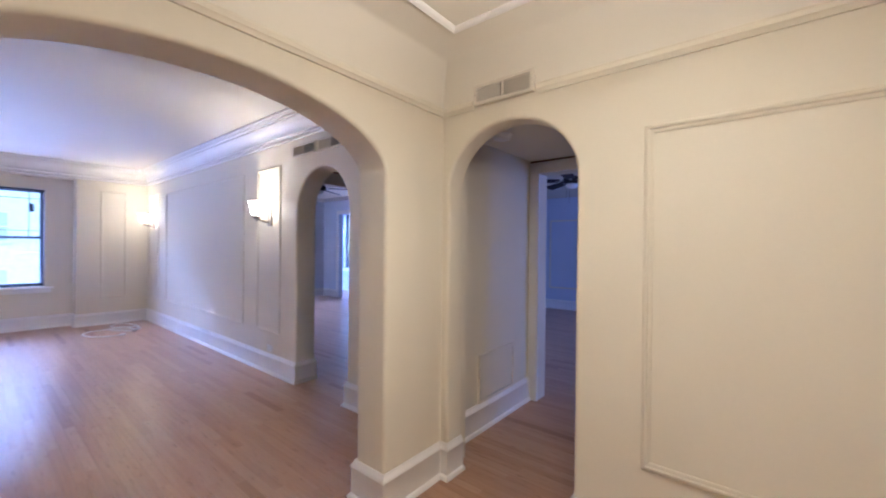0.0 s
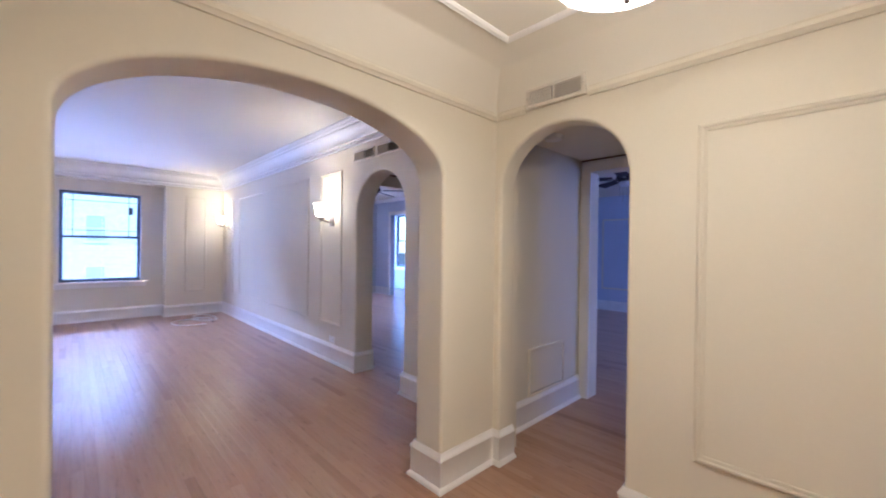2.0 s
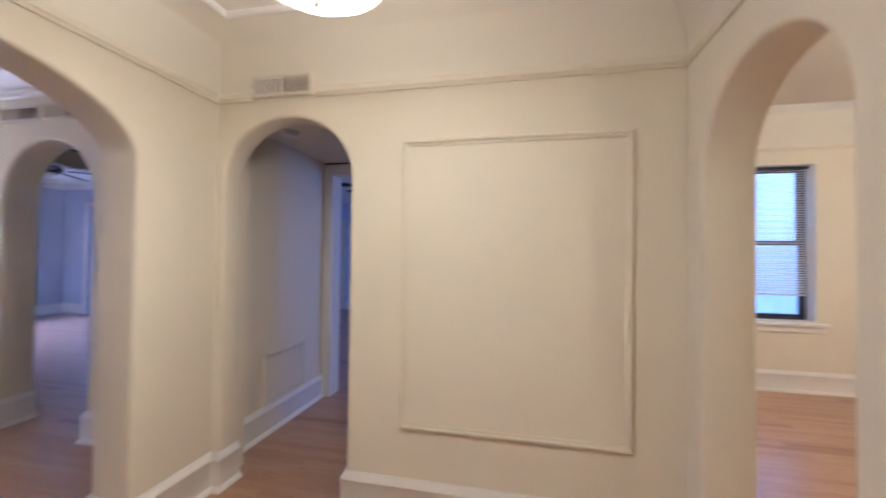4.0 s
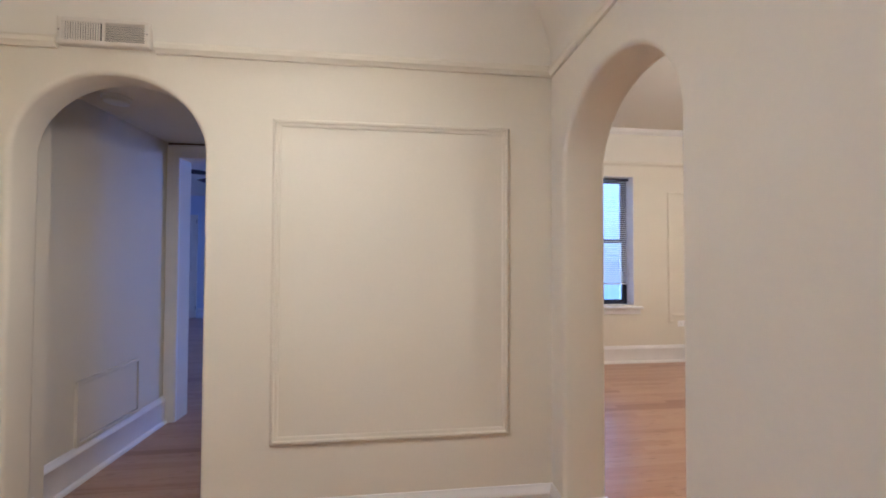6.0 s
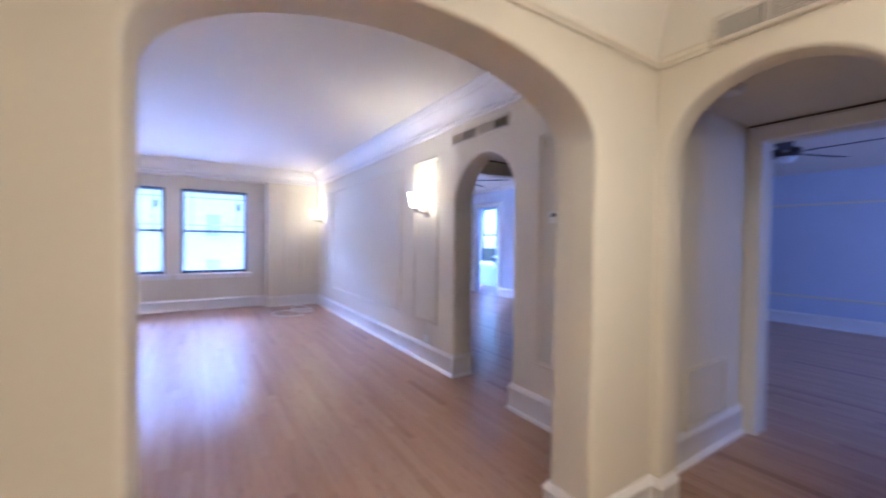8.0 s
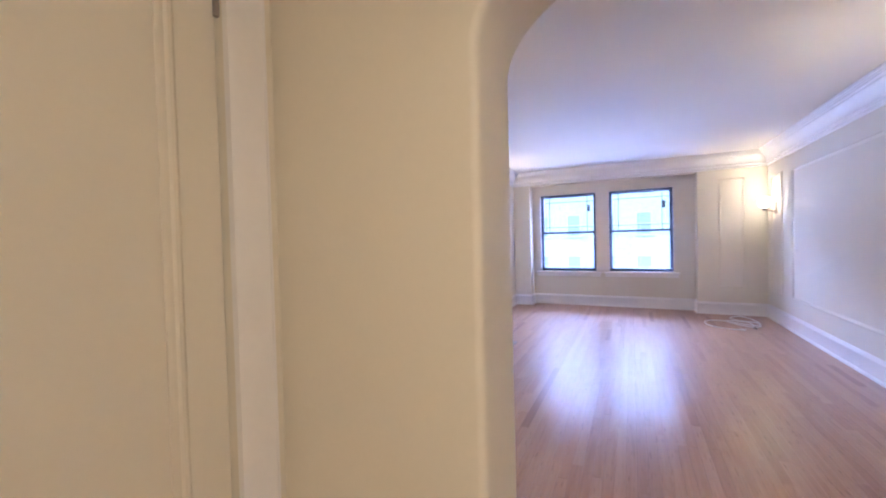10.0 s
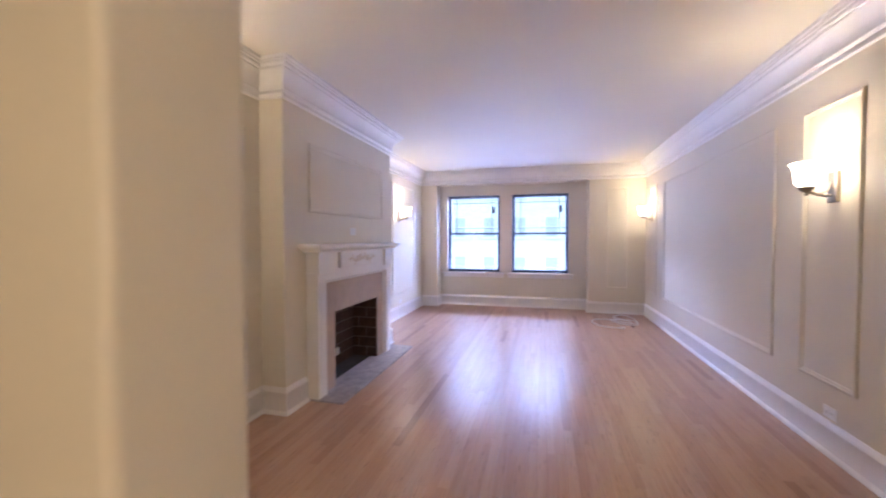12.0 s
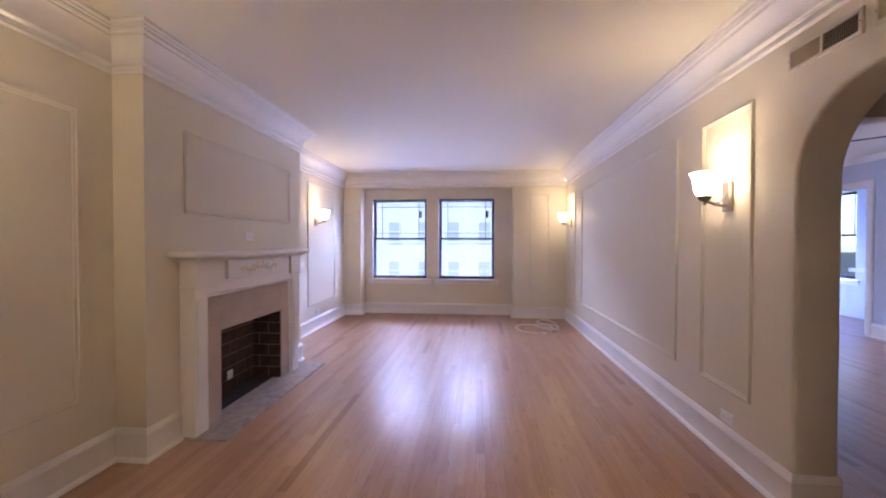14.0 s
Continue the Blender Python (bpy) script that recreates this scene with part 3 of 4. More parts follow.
# ---- fireplace ----
fp = holder("fireplace", Matrix.Translation((-3.38, 2.46, 0)), "white painted mantel with tan stone surround and dark brick firebox", "fireplace")
ST, MY = 0.085, 1.52     # front of the stone, length of the mantel body
S0, S1, FT = 0.12, 1.385, 1.0
o0, o1 = FB[0] - 2.46, FB[1] - 2.46
for nm, r in (("surround_leg", (0.0, ST, S0, o0, 0.014, FT)), ("surround_leg", (0.0, ST, o1, S1, 0.014, FT)), ("surround_lintel", (0.0, ST, o0 + 0.001, o1 - 0.001, FB[2], FT))):
    part(nm, solid(*r), MARBLE, fp, "tan honed stone slab")
for y0, y1 in ((0.0, S0), (S1, MY)):
    p = part("pilaster", solid(0.0, 0.115, y0, y1, 0.0, 1.06, bevel=0.004), TRIM, fp)
    part("pilaster_panel", solid(0.113, 0.121, y0 + 0.025, y1 - 0.025, 0.15, 0.98, bevel=0.003), TRIM, p)
    part("corbel", solid(0.07, 0.121, y0 - 0.008, y0 + 0.012, 0.69, 0.735, bevel=0.005), TRIM, p)
part("inner_moulding", sweep(((0, 0.0), (0, 0.024), (0.008, 0.030), (0.02, 0.016), (0.03, 0.014), (0.036, 0)), [(S1, 0.014), (S1, FT), (S0, FT), (S0, 0.014)], False, face_east(0.084)), TRIM, fp, smooth=35)
part("inner_board", solid(0.0, 0.112, S0 - 0.001, S1 + 0.001, FT, 1.05, bevel=0.003), TRIM, fp)
fr = part("frieze", solid(0.0, 0.11, 0.002, MY - 0.002, 1.045, 1.235, bevel=0.003), TRIM, fp)
part("frieze_panel", solid(0.108, 0.14, 0.325, 1.2, 1.085, 1.228, bevel=0.004), TRIM, fr, "raised centre panel")
for y0, y1 in ((-0.012, 0.19), (1.33, MY + 0.012)):
    part("frieze_block", solid(0.098, 0.135, y0, y1, 1.06, 1.232, bevel=0.004), TRIM, fr)
    part("necking", solid(0.0, 0.141, y0 - 0.002, y1 + 0.002, 1.047, 1.062, bevel=0.005), TRIM, fr)
part("bed_moulding", sweep([(-d, h) for d, h in ((0, 1.228), (0, 1.235), (0.0, 1.27), (0.05, 1.27), (0.05, 1.262), (0.03, 1.25), (0.014, 1.24), (0.012, 1.228))], [(0.0, -0.02), (0.14, -0.02), (0.14, MY + 0.02), (0.0, MY + 0.02)], False), TRIM, fp, smooth=35)
part("mantel_shelf", solid(0.0, 0.20, -0.105, MY + 0.13, 1.268, 1.302, bevel=0.009), TRIM, fp, "white painted mantel shelf")
# carved scroll ornament on the centre panel
orn = bmesh.new()
rng = random.Random(4)
for side in (-1, 1):
    for k in range(13):
        f = k / 12
        u, v = 0.762 + side * (0.02 + 0.25 * f), 1.155 + 0.016 * math.sin(f * 9) - 0.006 * f
        r = 0.032 * (1 - 0.5 * f)
        blob = bmesh.ops.create_icosphere(orn, subdivisions=2, radius=1.0)["verts"]
        tilt = Matrix.Rotation(side * (0.5 if k % 2 else -0.5), 4, "X")
        bmesh.ops.transform(orn, matrix=Matrix.Translation((0.141, u, v)) @ tilt @ Matrix.Diagonal((0.006, r, r * 0.5, 1)), verts=blob)
        if k % 2:
            blob = bmesh.ops.create_icosphere(orn, subdivisions=1, radius=1.0)["verts"]
            bmesh.ops.transform(orn, matrix=Matrix.Translation((0.141, u, v + (0.032 if k % 4 == 1 else -0.03))) @ Matrix.Diagonal((0.005, r * 0.6, r * 0.5, 1)), verts=blob)
part("ornament", orn, APPLIQUE, fr, "carved leaf scroll applique", smooth=60)
# firebox
part("firebox_back", boxes((-0.24, -0.206, o0 - 0.045, o1 + 0.045, 0, FB[2] + 0.045), (-0.206, 0.074, o0 + 0.001, o0 + 0.008, 0.015, FB[2] - 0.001), (-0.206, 0.074, o1 - 0.008, o1 - 0.001, 0.015, FB[2] - 0.001), (-0.206, 0.0, o0 - 0.02, o1 + 0.02, FB[2] + 0.02, FB[2] + 0.045)), MORTAR, fp, "sooty mortar lining")
part("firebox_floor", boxes((-0.22, -0.002, o0 - 0.02, o1 + 0.02, 0.0, 0.014)), SOOT, fp, "dark firebox floor")
hearth_slab = part("hearth", solid(-0.002, 0.34, -0.01, 1.71, 0.0, 0.014, bevel=0.003), SLATE, fp, "grey stone hearth slab")
part("socket_plate", solid(-0.203, -0.195, 0.79, 0.865, 0.12, 0.20, bevel=0.002), PLASTIC, fp, "white socket plate inside the firebox")
BL, BH, J = 0.21, 0.102, 0.010
bricks = {}


def brick(length, across, x, y, z):
    key = (round(length, 3), across)
    if key not in bricks:
        bricks[key] = mesh_of("brick", solid(0, 0.02, 0, length, 0, BH, bevel=0.002) if across else solid(0, length, 0, 0.02, 0, BH, bevel=0.002), BRICK)
    b = new("brick", bricks[key])
    b.parent, b.location = fp, (x, y, z)


def course(start, end, shift):
    """Brick starts and lengths along one course, cut at both ends."""
    u = start - shift
    while u < end - 0.02:
        a, b = max(u, start), min(u + BL, end)
        if b - a > 0.02:
            yield a, b - a
        u += BL + J


for row in range(6):
    z = 0.012 + row * (BH + J)
    shift = (row % 2) * 0.105
    for y, ln in course(o0 - 0.018, o1 + 0.018, shift):
        brick(ln, True, -0.222, y, z)
    for x, ln in course(-0.2, 0.078, 0.06 + shift * 0.9):
        brick(ln, False, x, o0 - 0.008, z)
        brick(ln, False, x, o1 - 0.012, z)

# ---- lamps ----


def sconce(m, with_bulb=True):
    """Wall sconce; local x out of the wall, z up; origin at the centre of the back plate."""
    ob = holder("wall_sconce", m, "brushed nickel wall sconce with a lit bell-shaped frosted glass shade", "wall lamp", "living room sconces")
    part("back_plate", solid(0.0, 0.022, -0.042, 0.042, -0.095, 0.095, bevel=0.006), BRONZE, ob)
    part("arm", tube([(0.02, 0, -0.05), (0.05, 0, -0.055), (0.09, 0, -0.045), (0.125, 0, -0.03), (0.155, 0, -0.03)], 0.010), BRONZE, ob, smooth=60)
    part("scroll", tube([(0.02, 0, 0.03), (0.035, 0, -0.01), (0.06, 0, -0.035), (0.10, 0, -0.04)], 0.004), BRONZE, ob, smooth=60)
    part("cup", lathe([(0.0, -0.052), (0.010, -0.050), (0.012, -0.04), (0.008, -0.032), (0.030, -0.02), (0.042, 0.0), (0.040, 0.006), (0.0, 0.006)], center=(0.15, 0, 0)), BRONZE, ob, smooth=40)
    part("shade", lathe([(0.0, 0.008), (0.038, 0.008), (0.056, 0.03), (0.062, 0.07), (0.066, 0.11), (0.078, 0.142), (0.086, 0.15), (0.082, 0.152), (0.074, 0.142), (0.062, 0.11), (0.058, 0.07), (0.052, 0.034), (0.034, 0.014), (0.0, 0.014)], center=(0.15, 0, 0)), SHADE, ob, "glowing frosted glass bell shade", smooth=50)
    return ob


SCONCES = ((XE, 2.575, 1.66, 180), (XE, 6.67, 1.72, 180), (-3.86, 5.785, 1.72, 0), (-3.59, 1.15, 1.66, 0))
for x, y, z, turn in SCONCES:
    m = Matrix.Translation((x, y, z)) @ Matrix.Rotation(radians(turn), 4, "Z")
    sconce(m)
    c = m @ Vector((0.15, 0, 0.105))
    bulb("sconce_bulb", c.x, c.y, c.z, 0.6, 0.04)

LAMP = (-0.895, -1.125)
lamp = holder("ceiling_lamp", Matrix.Translation((*LAMP, FCEIL)), "semi-flush ceiling lamp with a lit white glass bowl and nickel finial", "ceiling lamp")
part("canopy", lathe([(0.0, 0.0), (0.075, 0.0), (0.075, -0.012), (0.05, -0.025), (0.012, -0.03), (0.0, -0.03)]), BRONZE, lamp, smooth=40)
part("stem", tube([(0, 0, -0.02), (0, 0, -0.42)], 0.008), BRONZE, lamp, smooth=40)
bowl = part("bowl", lathe([(0.209, -0.321), (0.216, -0.317), (0.213, -0.329), (0.188, -0.363), (0.140, -0.393), (0.072, -0.41), (0.0, -0.414), (0.0, -0.409), (0.072, -0.405), (0.136, -0.387), (0.184, -0.359), (0.206, -0.325)], 40), BOWL, lamp, "glowing white glass bowl", smooth=60)
bowl.visible_shadow = False
part("finial", lathe([(0.0, -0.409), (0.021, -0.412), (0.022, -0.419), (0.011, -0.424), (0.016, -0.43), (0.014, -0.437), (0.008, -0.441), (0.010, -0.447), (0.006, -0.455), (0.0, -0.458)], 20), BRONZE, lamp, smooth=50)
bulb("foyer_bulb", LAMP[0], LAMP[1], FCEIL - 0.35, 0.31, 0.12)
# extra disc lamp hidden in the bowl, added to lift the lower walls
down = new("foyer_bowl_fill", bpy.data.lights.new("foyer_bowl_fill", "AREA"))
down.data.shape, down.data.size, down.data.energy, down.data.color = "DISK", 0.36, 0.54, WARM
down.matrix_world = Matrix.Translation((LAMP[0], LAMP[1], FCEIL - 0.37))


dl = copy_thing(lamp, Matrix.Translation((0.2, -4.6, 2.82)))
bulb("dining_bulb", 0.2, -4.6, 2.66, 8.0, 0.09)


def ceiling_fan(x, y, z, turn, rod=0.0):
    ob = holder("ceiling_fan", Matrix.Translation((x, y, z - 0.07 - rod)) @ Matrix.Rotation(radians(turn), 4, "Z"), "dark five-blade ceiling fan with a small glass light, at rest", "ceiling fan", "ceiling fans")
    part("downrod", tube([(0, 0, 0.07 + rod), (0, 0, -0.12)], 0.014), FANBLADE, ob)
    part("canopy", lathe([(0, 0.07 + rod), (0.07, 0.07 + rod), (0.06, 0.03 + rod), (0.0, 0.025 + rod)]), FANBLADE, ob, smooth=40)
    part("motor_housing", lathe([(0, -0.10), (0.07, -0.105), (0.115, -0.13), (0.12, -0.17), (0.085, -0.20), (0.0, -0.205)]), FANBLADE, ob, smooth=40)
    part("light_bowl", lathe([(0.0, -0.20), (0.075, -0.205), (0.082, -0.225), (0.06, -0.26), (0.0, -0.275)]), PLASTIC, ob, "unlit white glass bowl", smooth=50)
    for a, ln in ((0.03, 0.26), (-0.03, 0.20)):
        part("pull_chain", tube([(a, 0.07, -0.2), (a, 0.07, -0.2 - ln)], 0.002, 5), BRONZE, ob)
    for k in range(5):
        r = Matrix.Rotation(2 * math.pi * k / 5, 4, "Z") @ Matrix.Translation((0, 0, -0.165)) @ Matrix.Rotation(radians(12), 4, "X")
        bm = solid(0.17, 0.70, -0.065, 0.065, -0.004, 0.004, bevel=0.003)
        for v in bm.verts:
            v.co.y *= 0.8 + 0.35 * (v.co.x - 0.17) / 0.47
        bmesh.ops.transform(bm, matrix=r, verts=bm.verts[:])
        bl = part("blade", bm, FANBLADE, ob)
        bm = solid(0.09, 0.22, -0.018, 0.018, -0.010, -0.004, bevel=0.002)
        bmesh.ops.transform(bm, matrix=r, verts=bm.verts[:])
        part("blade_iron", bm, BRONZE, bl)
    return ob


ceiling_fan(1.75, 4.0, 2.65, 30, 0.13)
ceiling_fan(3.3, 0.46, 2.5, -22)

# ---- vents, plates, small things ----


def vent(w, h, m, label, dark_half=True, depth=0.0):
    """Register grille; local x along the wall, y up, z out of it."""
    ob = holder("air_vent", m, label, "vent", "air registers")
    # no duct is built: a flat near-black sheet gives the shade between slats
    part("backing", boxes((0.01, w - 0.01, 0.01, h - 0.01, 0.0005, 0.002)), MATT_DARK, ob, "flat dark sheet painted as the shade behind the grille")
    part("frame", sweep(((0, 0), (0, 0.006), (0.006, 0.010), (0.018, 0.010), (0.020, 0.004), (0.020, 0)), [(0, 0), (w, 0), (w, h), (0, h)], True), VENTM, ob)
    part("divider", boxes((w / 2 - 0.005, w / 2 + 0.005, 0.018, h - 0.018, 0.002, 0.010)), VENTM, ob)
    half = mesh_of("slat", boxes((-0.0009, 0.0009, 0.018, h - 0.018, 0.0015, 0.0105 if dark_half else 0.008)), VENTM)
    x = 0.026
    if depth:
        part("collar", boxes((0.002, w - 0.002, 0.002, h - 0.002, -depth, 0.0004)), VENTM, ob)
    louvre = mesh_of("slat", boxes((w / 2 + 0.007, w - 0.02, -0.0045, 0.0045, -0.0008, 0.0008)), VENTM)
    while x < (w - 0.02 if dark_half else w / 2):
        if abs(x - w / 2) > 0.009:
            s = new("slat", half)
            s.parent = ob
            right = x > w / 2
            tilt = (48 if right else -48) if dark_half else -22
            s.matrix_basis = Matrix.Translation((x, 0, 0.006)) @ Matrix.Rotation(radians(tilt), 4, "Y") @ Matrix.Translation((0, 0, -0.006))
        x += 0.0085 if dark_half else 0.0095
    y = 0.026
    while not dark_half and y < h - 0.022:
        s = new("slat", louvre)
        s.parent = ob
        s.matrix_basis = Matrix.Translation((0, y, 0.006)) @ Matrix.Rotation(radians(62), 4, "X")
        y += 0.0105
    part("screw", lathe([(0, 0), (0.004, 0), (0.003, 0.002), (0, 0.002)], 10, (0.009, h / 2, 0.010)), BRONZE, ob)
    part("screw", lathe([(0, 0), (0.004, 0), (0.003, 0.002), (0, 0.002)], 10, (w - 0.009, h / 2, 0.010)), BRONZE, ob)
    return ob


def on_east(x, y, z):      # local x runs south, z out to the west, as seen when facing east
    return Matrix(((0, 0, -1, x), (-1, 0, 0, y), (0, 1, 0, z), (0, 0, 0, 1)))


def on_west(x, y, z):      # a west wall: local x runs north
    return Matrix(((0, 0, 1, x), (1, 0, 0, y), (0, 1, 0, z), (0, 0, 0, 1)))


vent(0.355, 0.115, on_east(-0.02, -0.235, 2.135), "cream painted air register above the hall arch", False, 0.02)
vent(0.385, 0.115, on_east(XE, 2.12, 2.23), "cream painted air register above the living room arch")
vent(0.385, 0.115, on_east(XE, 1.69, 2.23), "cream painted air register above the living room arch")


def outlet(m, label="white double wall socket"):
    ob = holder("wall_socket", m, label, "socket", "wall sockets")
    part("plate", solid(-0.058, 0.058, -0.036, 0.036, 0.0, 0.006, bevel=0.002), PLASTIC, ob)
    for x in (-0.024, 0.024):
        r = part("receptacle", solid(x - 0.017, x + 0.017, -0.016, 0.016, 0.006, 0.009, bevel=0.002), PLASTIC, ob)
        for y in (-0.006, 0.006):
            part("slot", boxes((x - 0.004, x + 0.005, y - 0.0012, y + 0.0012, 0.009, 0.0095)), MATT_DARK, r)
    return ob


outlet(on_east(XE, 2.57, 0.26))
outlet(on_west(-3.86, 5.86, 0.27))
outlet(on_west(-3.38, 3.27, 1.42), "white double wall socket above the mantel")
outlet(on_east(2.6, -5.095, 0.46), "white double wall socket in the dining room")
th = holder("thermostat", on_east(XE, 0.81, 1.49), "small white wall thermostat", "thermostat")
part("body", solid(-0.055, 0.055, -0.04, 0.04, 0, 0.026, bevel=0.006), PLASTIC, th)
part("display", solid(-0.03, 0.03, -0.002, 0.025, 0.026, 0.0275), MATT_DARK, th, "grey display")

ap = holder("access_panel", Matrix(((1, 0, 0, 0.59), (0, 0, -1, 0.13), (0, 1, 0, 0.207), (0, 0, 0, 1))), "cream painted access panel low on the hall wall", "access panel")
part("frame", sweep(((0, 0), (0, 0.017), (0.02, 0.017), (0.02, 0)), [(0, 0), (0.52, 0), (0.52, 0.36), (0, 0.36)], True), CREAM, ap)
part("seam", boxes((0.02, 0.50, 0.02, 0.34, 0.0005, 0.002)), MATT_DARK, ap, "dark seam round the hatch")
part("door", solid(0.024, 0.496, 0.024, 0.336, 0.002, 0.009, bevel=0.002), CREAM, ap)
sd = holder("smoke_detector", Matrix.Translation((0.53, -0.09, 2.135)), "round white smoke detector on the hall ceiling", "smoke detector")
part("base", lathe([(0, 0), (0.068, 0), (0.068, -0.012), (0, -0.012)]), PLASTIC, sd, smooth=40)
part("cover", lathe([(0, -0.012), (0.062, -0.012), (0.056, -0.032), (0.03, -0.038), (0, -0.038)]), PLASTIC, sd, smooth=40)

# loose white cable on the living room floor


def smooth_line(pts, n=8):
    """Catmull-Rom line through the points."""
    out = []
    v = [Vector(p) for p in (pts[0], *pts, pts[-1])]
    for a, b, c, d in zip(v, v[1:], v[2:], v[3:]):
        for k in range(n):
            t = k / n
            out.append(tuple(0.5 * (2 * b + (c - a) * t + (2 * a - 5 * b + 4 * c - d) * t * t + (3 * b - a - 3 * c + d) * t ** 3)))
    return out + [tuple(v[-1])]


coil = holder("coiled_cable", Matrix.Translation((-0.36, 6.3, 0)), "loose coil of thin white cable on the oak floor", "cable")
loops = [(0.02, -0.44, 0.008), (-0.14, -0.42, 0.008), (-0.30, -0.30, 0.008), (-0.36, -0.05, 0.008), (-0.26, 0.14, 0.009), (-0.08, 0.15, 0.01), (0.08, 0.02, 0.012), (0.22, -0.12, 0.02),
         (0.32, -0.02, 0.012), (0.34, 0.22, 0.009), (0.29, 0.5, 0.009), (0.20, 0.62, 0.009), (0.08, 0.50, 0.009), (0.04, 0.36, 0.01), (0.14, 0.2, 0.014), (0.29, 0.06, 0.024),
         (0.30, -0.14, 0.016), (0.18, -0.2, 0.01), (0.0, -0.06, 0.018), (-0.06, 0.1, 0.022), (0.06, 0.16, 0.016), (0.2, 0.0, 0.03), (0.2, -0.26, 0.009)]
part("cord", tube(smooth_line(loops), 0.008, 6), CORD, coil, smooth=60)
part("plug", solid(0.0, 0.06, -0.458, -0.424, 0.0, 0.022, bevel=0.004), PLASTIC, coil, "white plug")
part("plug", solid(0.182, 0.216, -0.32, -0.25, 0.0, 0.024, bevel=0.004), BRONZE, coil, "grey plug")


def panel_door(name, w, h, m, label):
    """A closed panel door; local x across, y out of the leaf towards the room, z up."""
    ob = holder(name, m, label, "door", kind="structure")
    part("leaf", boxes((0, w, -0.04, 0, 0.008, h)), CREAM, ob)
    for x0, x1, z0, z1 in ((0.09, w - 0.09, 0.22, h - 0.13),):
        mm = Matrix(((1, 0, 0, 0), (0, 0, 1, 0), (0, 1, 0, 0), (0, 0, 0, 1)))
        part("panel_moulding", sweep(FRAME, [(x0, z0), (x1, z0), (x1, z1), (x0, z1)], True, mm), CREAM, ob, smooth=35)
    k = part("knob", lathe([(0, 0), (0.024, 0), (0.024, 0.006), (0.01, 0.01), (0.01, 0.03), (0.026, 0.042), (0.024, 0.06), (0, 0.066)]), BRONZE, ob, "dark metal knob", smooth=50)
    k.matrix_basis = Matrix.Translation((w - 0.06, 0.0, 0.98)) @ Matrix.Rotation(radians(-90), 4, "X")
    for z in (0.22, h - 0.13):
        part("hinge", tube([(0.0, 0.008, z - 0.045), (0.0, 0.008, z + 0.045)], 0.007), BRONZE, ob)
    return ob


panel_door("door_1", 0.83, 2.03, Matrix(((0, 1, 0, XWF - 0.02), (-1, 0, 0, -0.135), (0, 0, 1, 0), (0, 0, 0, 1))), "closed cream panel door in the foyer")
panel_door("door_2", 0.76, 2.1, Matrix(((0, -1, 0, 6.56), (1, 0, 0, 2.44), (0, 0, 1, 0), (0, 0, 0, 1))), "white panel door on the far bedroom wall")
shelf = thing("trim_sunroom_ledge", solid(5.38, 5.6, 6.9, 7.62, 0.86, 0.92, bevel=0.008), TRIM, "white ledge in the sunroom", "ledge", kind="structure")

# ---- outside ----
thing("ground", boxes((-400, 400, -400, 400, -7.3, -7.0)), GROUND, "grey street ground far below the windows", "ground", kind="structure")
house = holder("apartment_building", Matrix.Translation((0, 33, -7)), "pale brick apartment building across the street", "building")
part("wall", boxes((-30, 24, 0, 8, 0, 26)), FACADE, house)
part("cornice", boxes((-30.2, 24.2, -0.35, 8.2, 26, 26.6)), FACADE, house)
fw = mesh_of("pane", boxes((-0.47, 0.47, -0.02, 0.05, 0, 1.65)), FACADEWIN)
ff = mesh_of("window_frame", boxes((-0.55, -0.47, -0.06, 0.05, -0.06, 1.72), (0.47, 0.55, -0.06, 0.05, -0.06, 1.72), (-0.47, 0.47, -0.06, 0.05, 1.65, 1.72), (-0.6, 0.6, -0.12, 0.05, -0.16, -0.06), (-0.47, 0.47, -0.05, 0.0, 0.80, 0.86)), FACADETRIM)
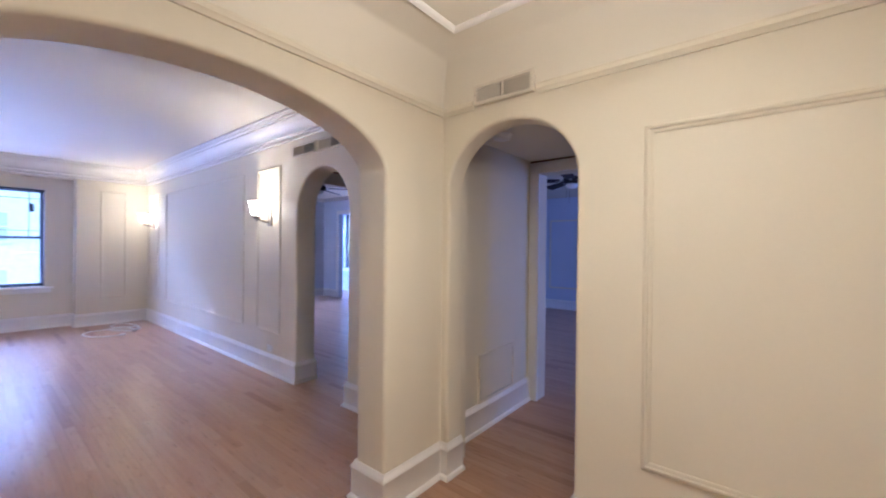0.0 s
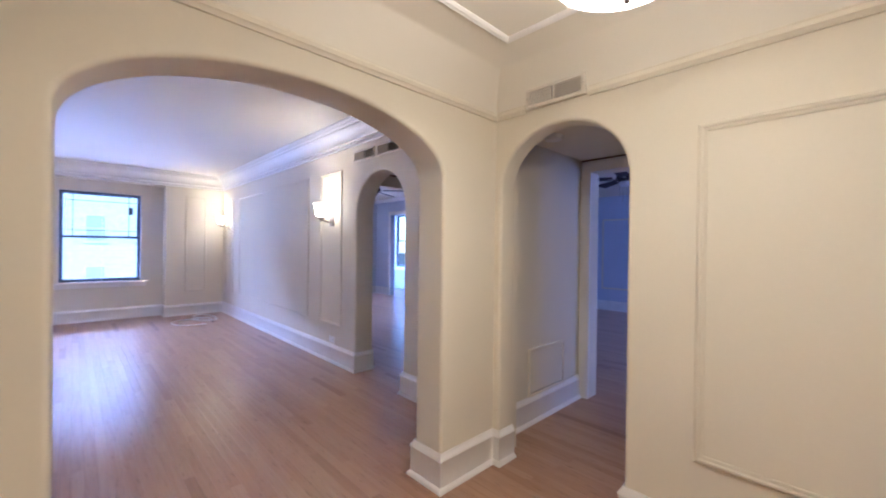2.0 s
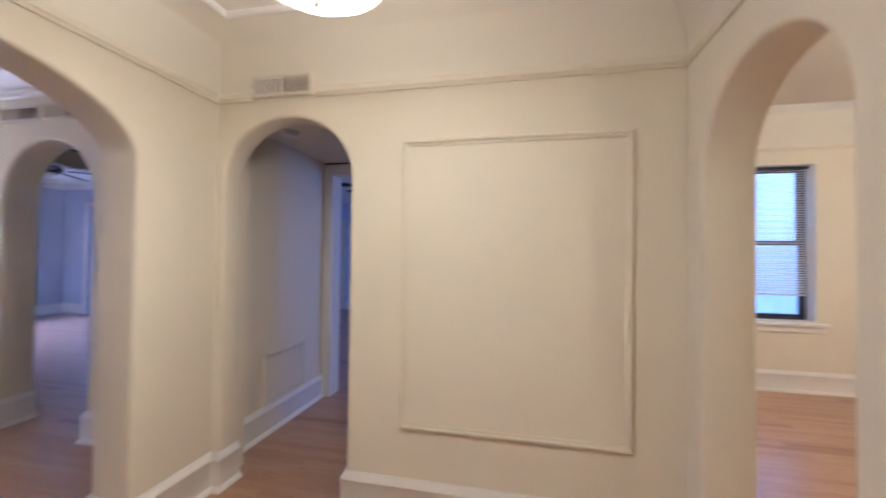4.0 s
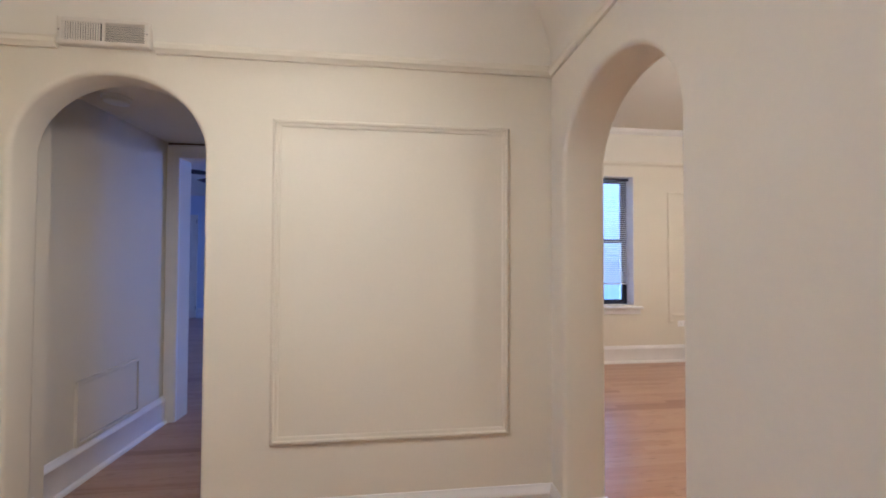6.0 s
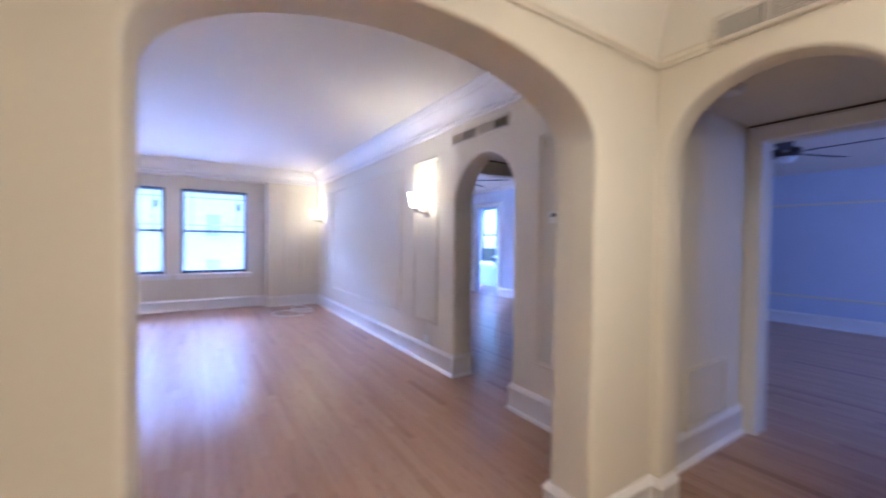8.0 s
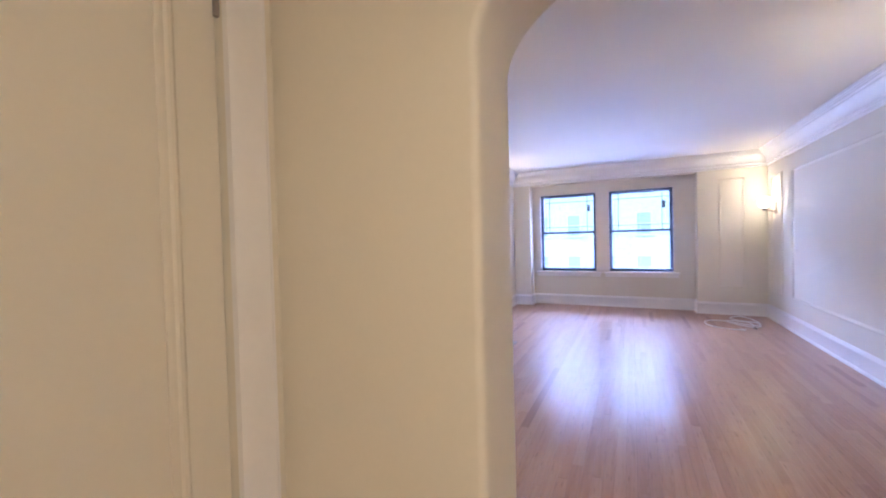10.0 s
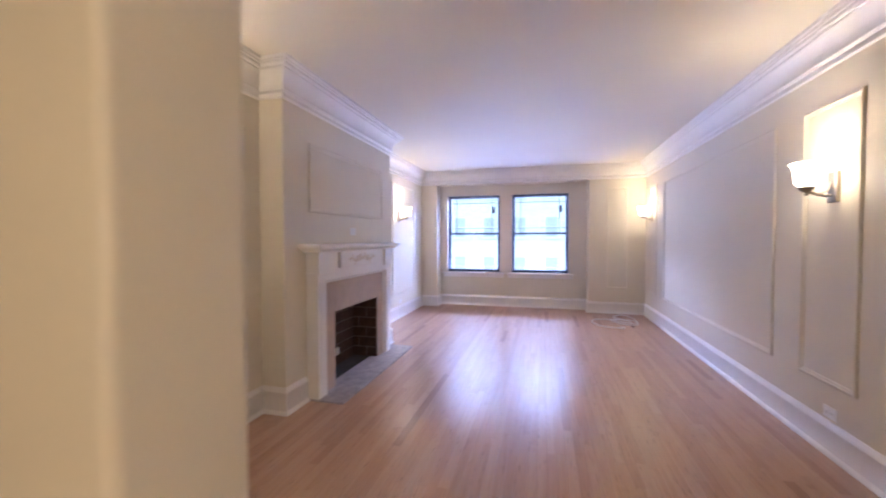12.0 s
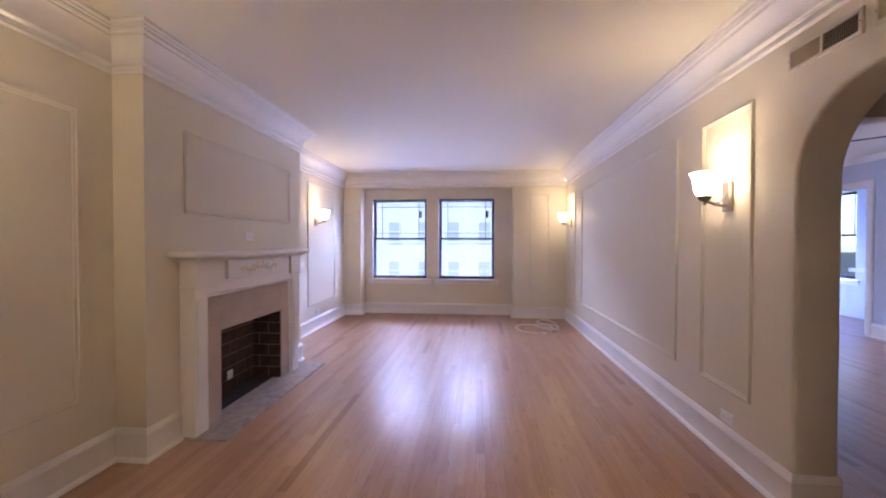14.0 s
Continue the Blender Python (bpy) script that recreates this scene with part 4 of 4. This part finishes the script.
for fl in range(7):
    for k in range(19):
        w = new("window", ff)
        w.parent = house
        w.location = (-24.25 + k * 2.6, 0, 1.7 + fl * 3.4)
        g = new("pane", fw)
        g.parent = w
# copy added as a sunlit backdrop, so the dining window looks bright
h2 = copy_thing(house, Matrix.Translation((22, -12, -7)) @ Matrix.Rotation(radians(-90), 4, "Z"))
h2["label"] = "added pale building as a bright backdrop for the dining room window"
nb = holder("neighbour_house", Matrix.Translation((7.6, -6.4, -7)), "pale painted side wall of the neighbouring house", "building")
part("wall", boxes((0, 6, -9, -0.9, 0, 16)), FACADE, nb)
part("parapet", boxes((-0.1, 6, -9, -0.8, 16, 16.4)), FACADE, nb)

# ---- floor ----
fl = structure("floor", boxes((-4.0, 6.75, -6.75, 9.05, -0.12, -0.004)), SUB, "oak strip floor with a satin finish")
PW = 0.0575
lengths = (0.62, 0.84, 1.07, 1.36)
shared = {L: mesh_of("plank", boxes((0.0004, PW - 0.0004, 0, L - 0.0008, -0.012, 0)), OAK) for L in lengths}
rng = random.Random(11)
verts, faces = [], []
quad = ((3, 2, 1, 0), (4, 5, 6, 7), (0, 1, 5, 4), (1, 2, 6, 5), (2, 3, 7, 6), (3, 0, 4, 7))
count = 0
for row in range(int(10.7 / PW)):
    x = -3.98 + row * PW
    y = -6.7 - rng.random()
    end = 7.42 if x < 0.25 else 9.0
    while y < end:
        L = rng.choice(lengths)
        if -2.45 < x < 0.05 and 0.75 < y and y + L < 6.3 and count < 300:
            p = new("plank", shared[L])
            p.parent, p.location = fl, (x, y, 0)
            count += 1
        else:
            y1 = min(y + L - 0.0008, end)
            b = len(verts)
            verts += [(x + 0.0004, y, -0.012), (x + PW - 0.0004, y, -0.012), (x + PW - 0.0004, y1, -0.012), (x + 0.0004, y1, -0.012), (x + 0.0004, y, 0), (x + PW - 0.0004, y, 0), (x + PW - 0.0004, y1, 0), (x + 0.0004, y1, 0)]
            faces += [tuple(b + i for i in f) for f in quad]
        y += L
me = bpy.data.meshes.new("planks")
me.from_pydata(verts, [], faces)
me.materials.append(OAK)
rest = new("planks", me)
rest.parent = fl
tagged(rest, kind="stuff")
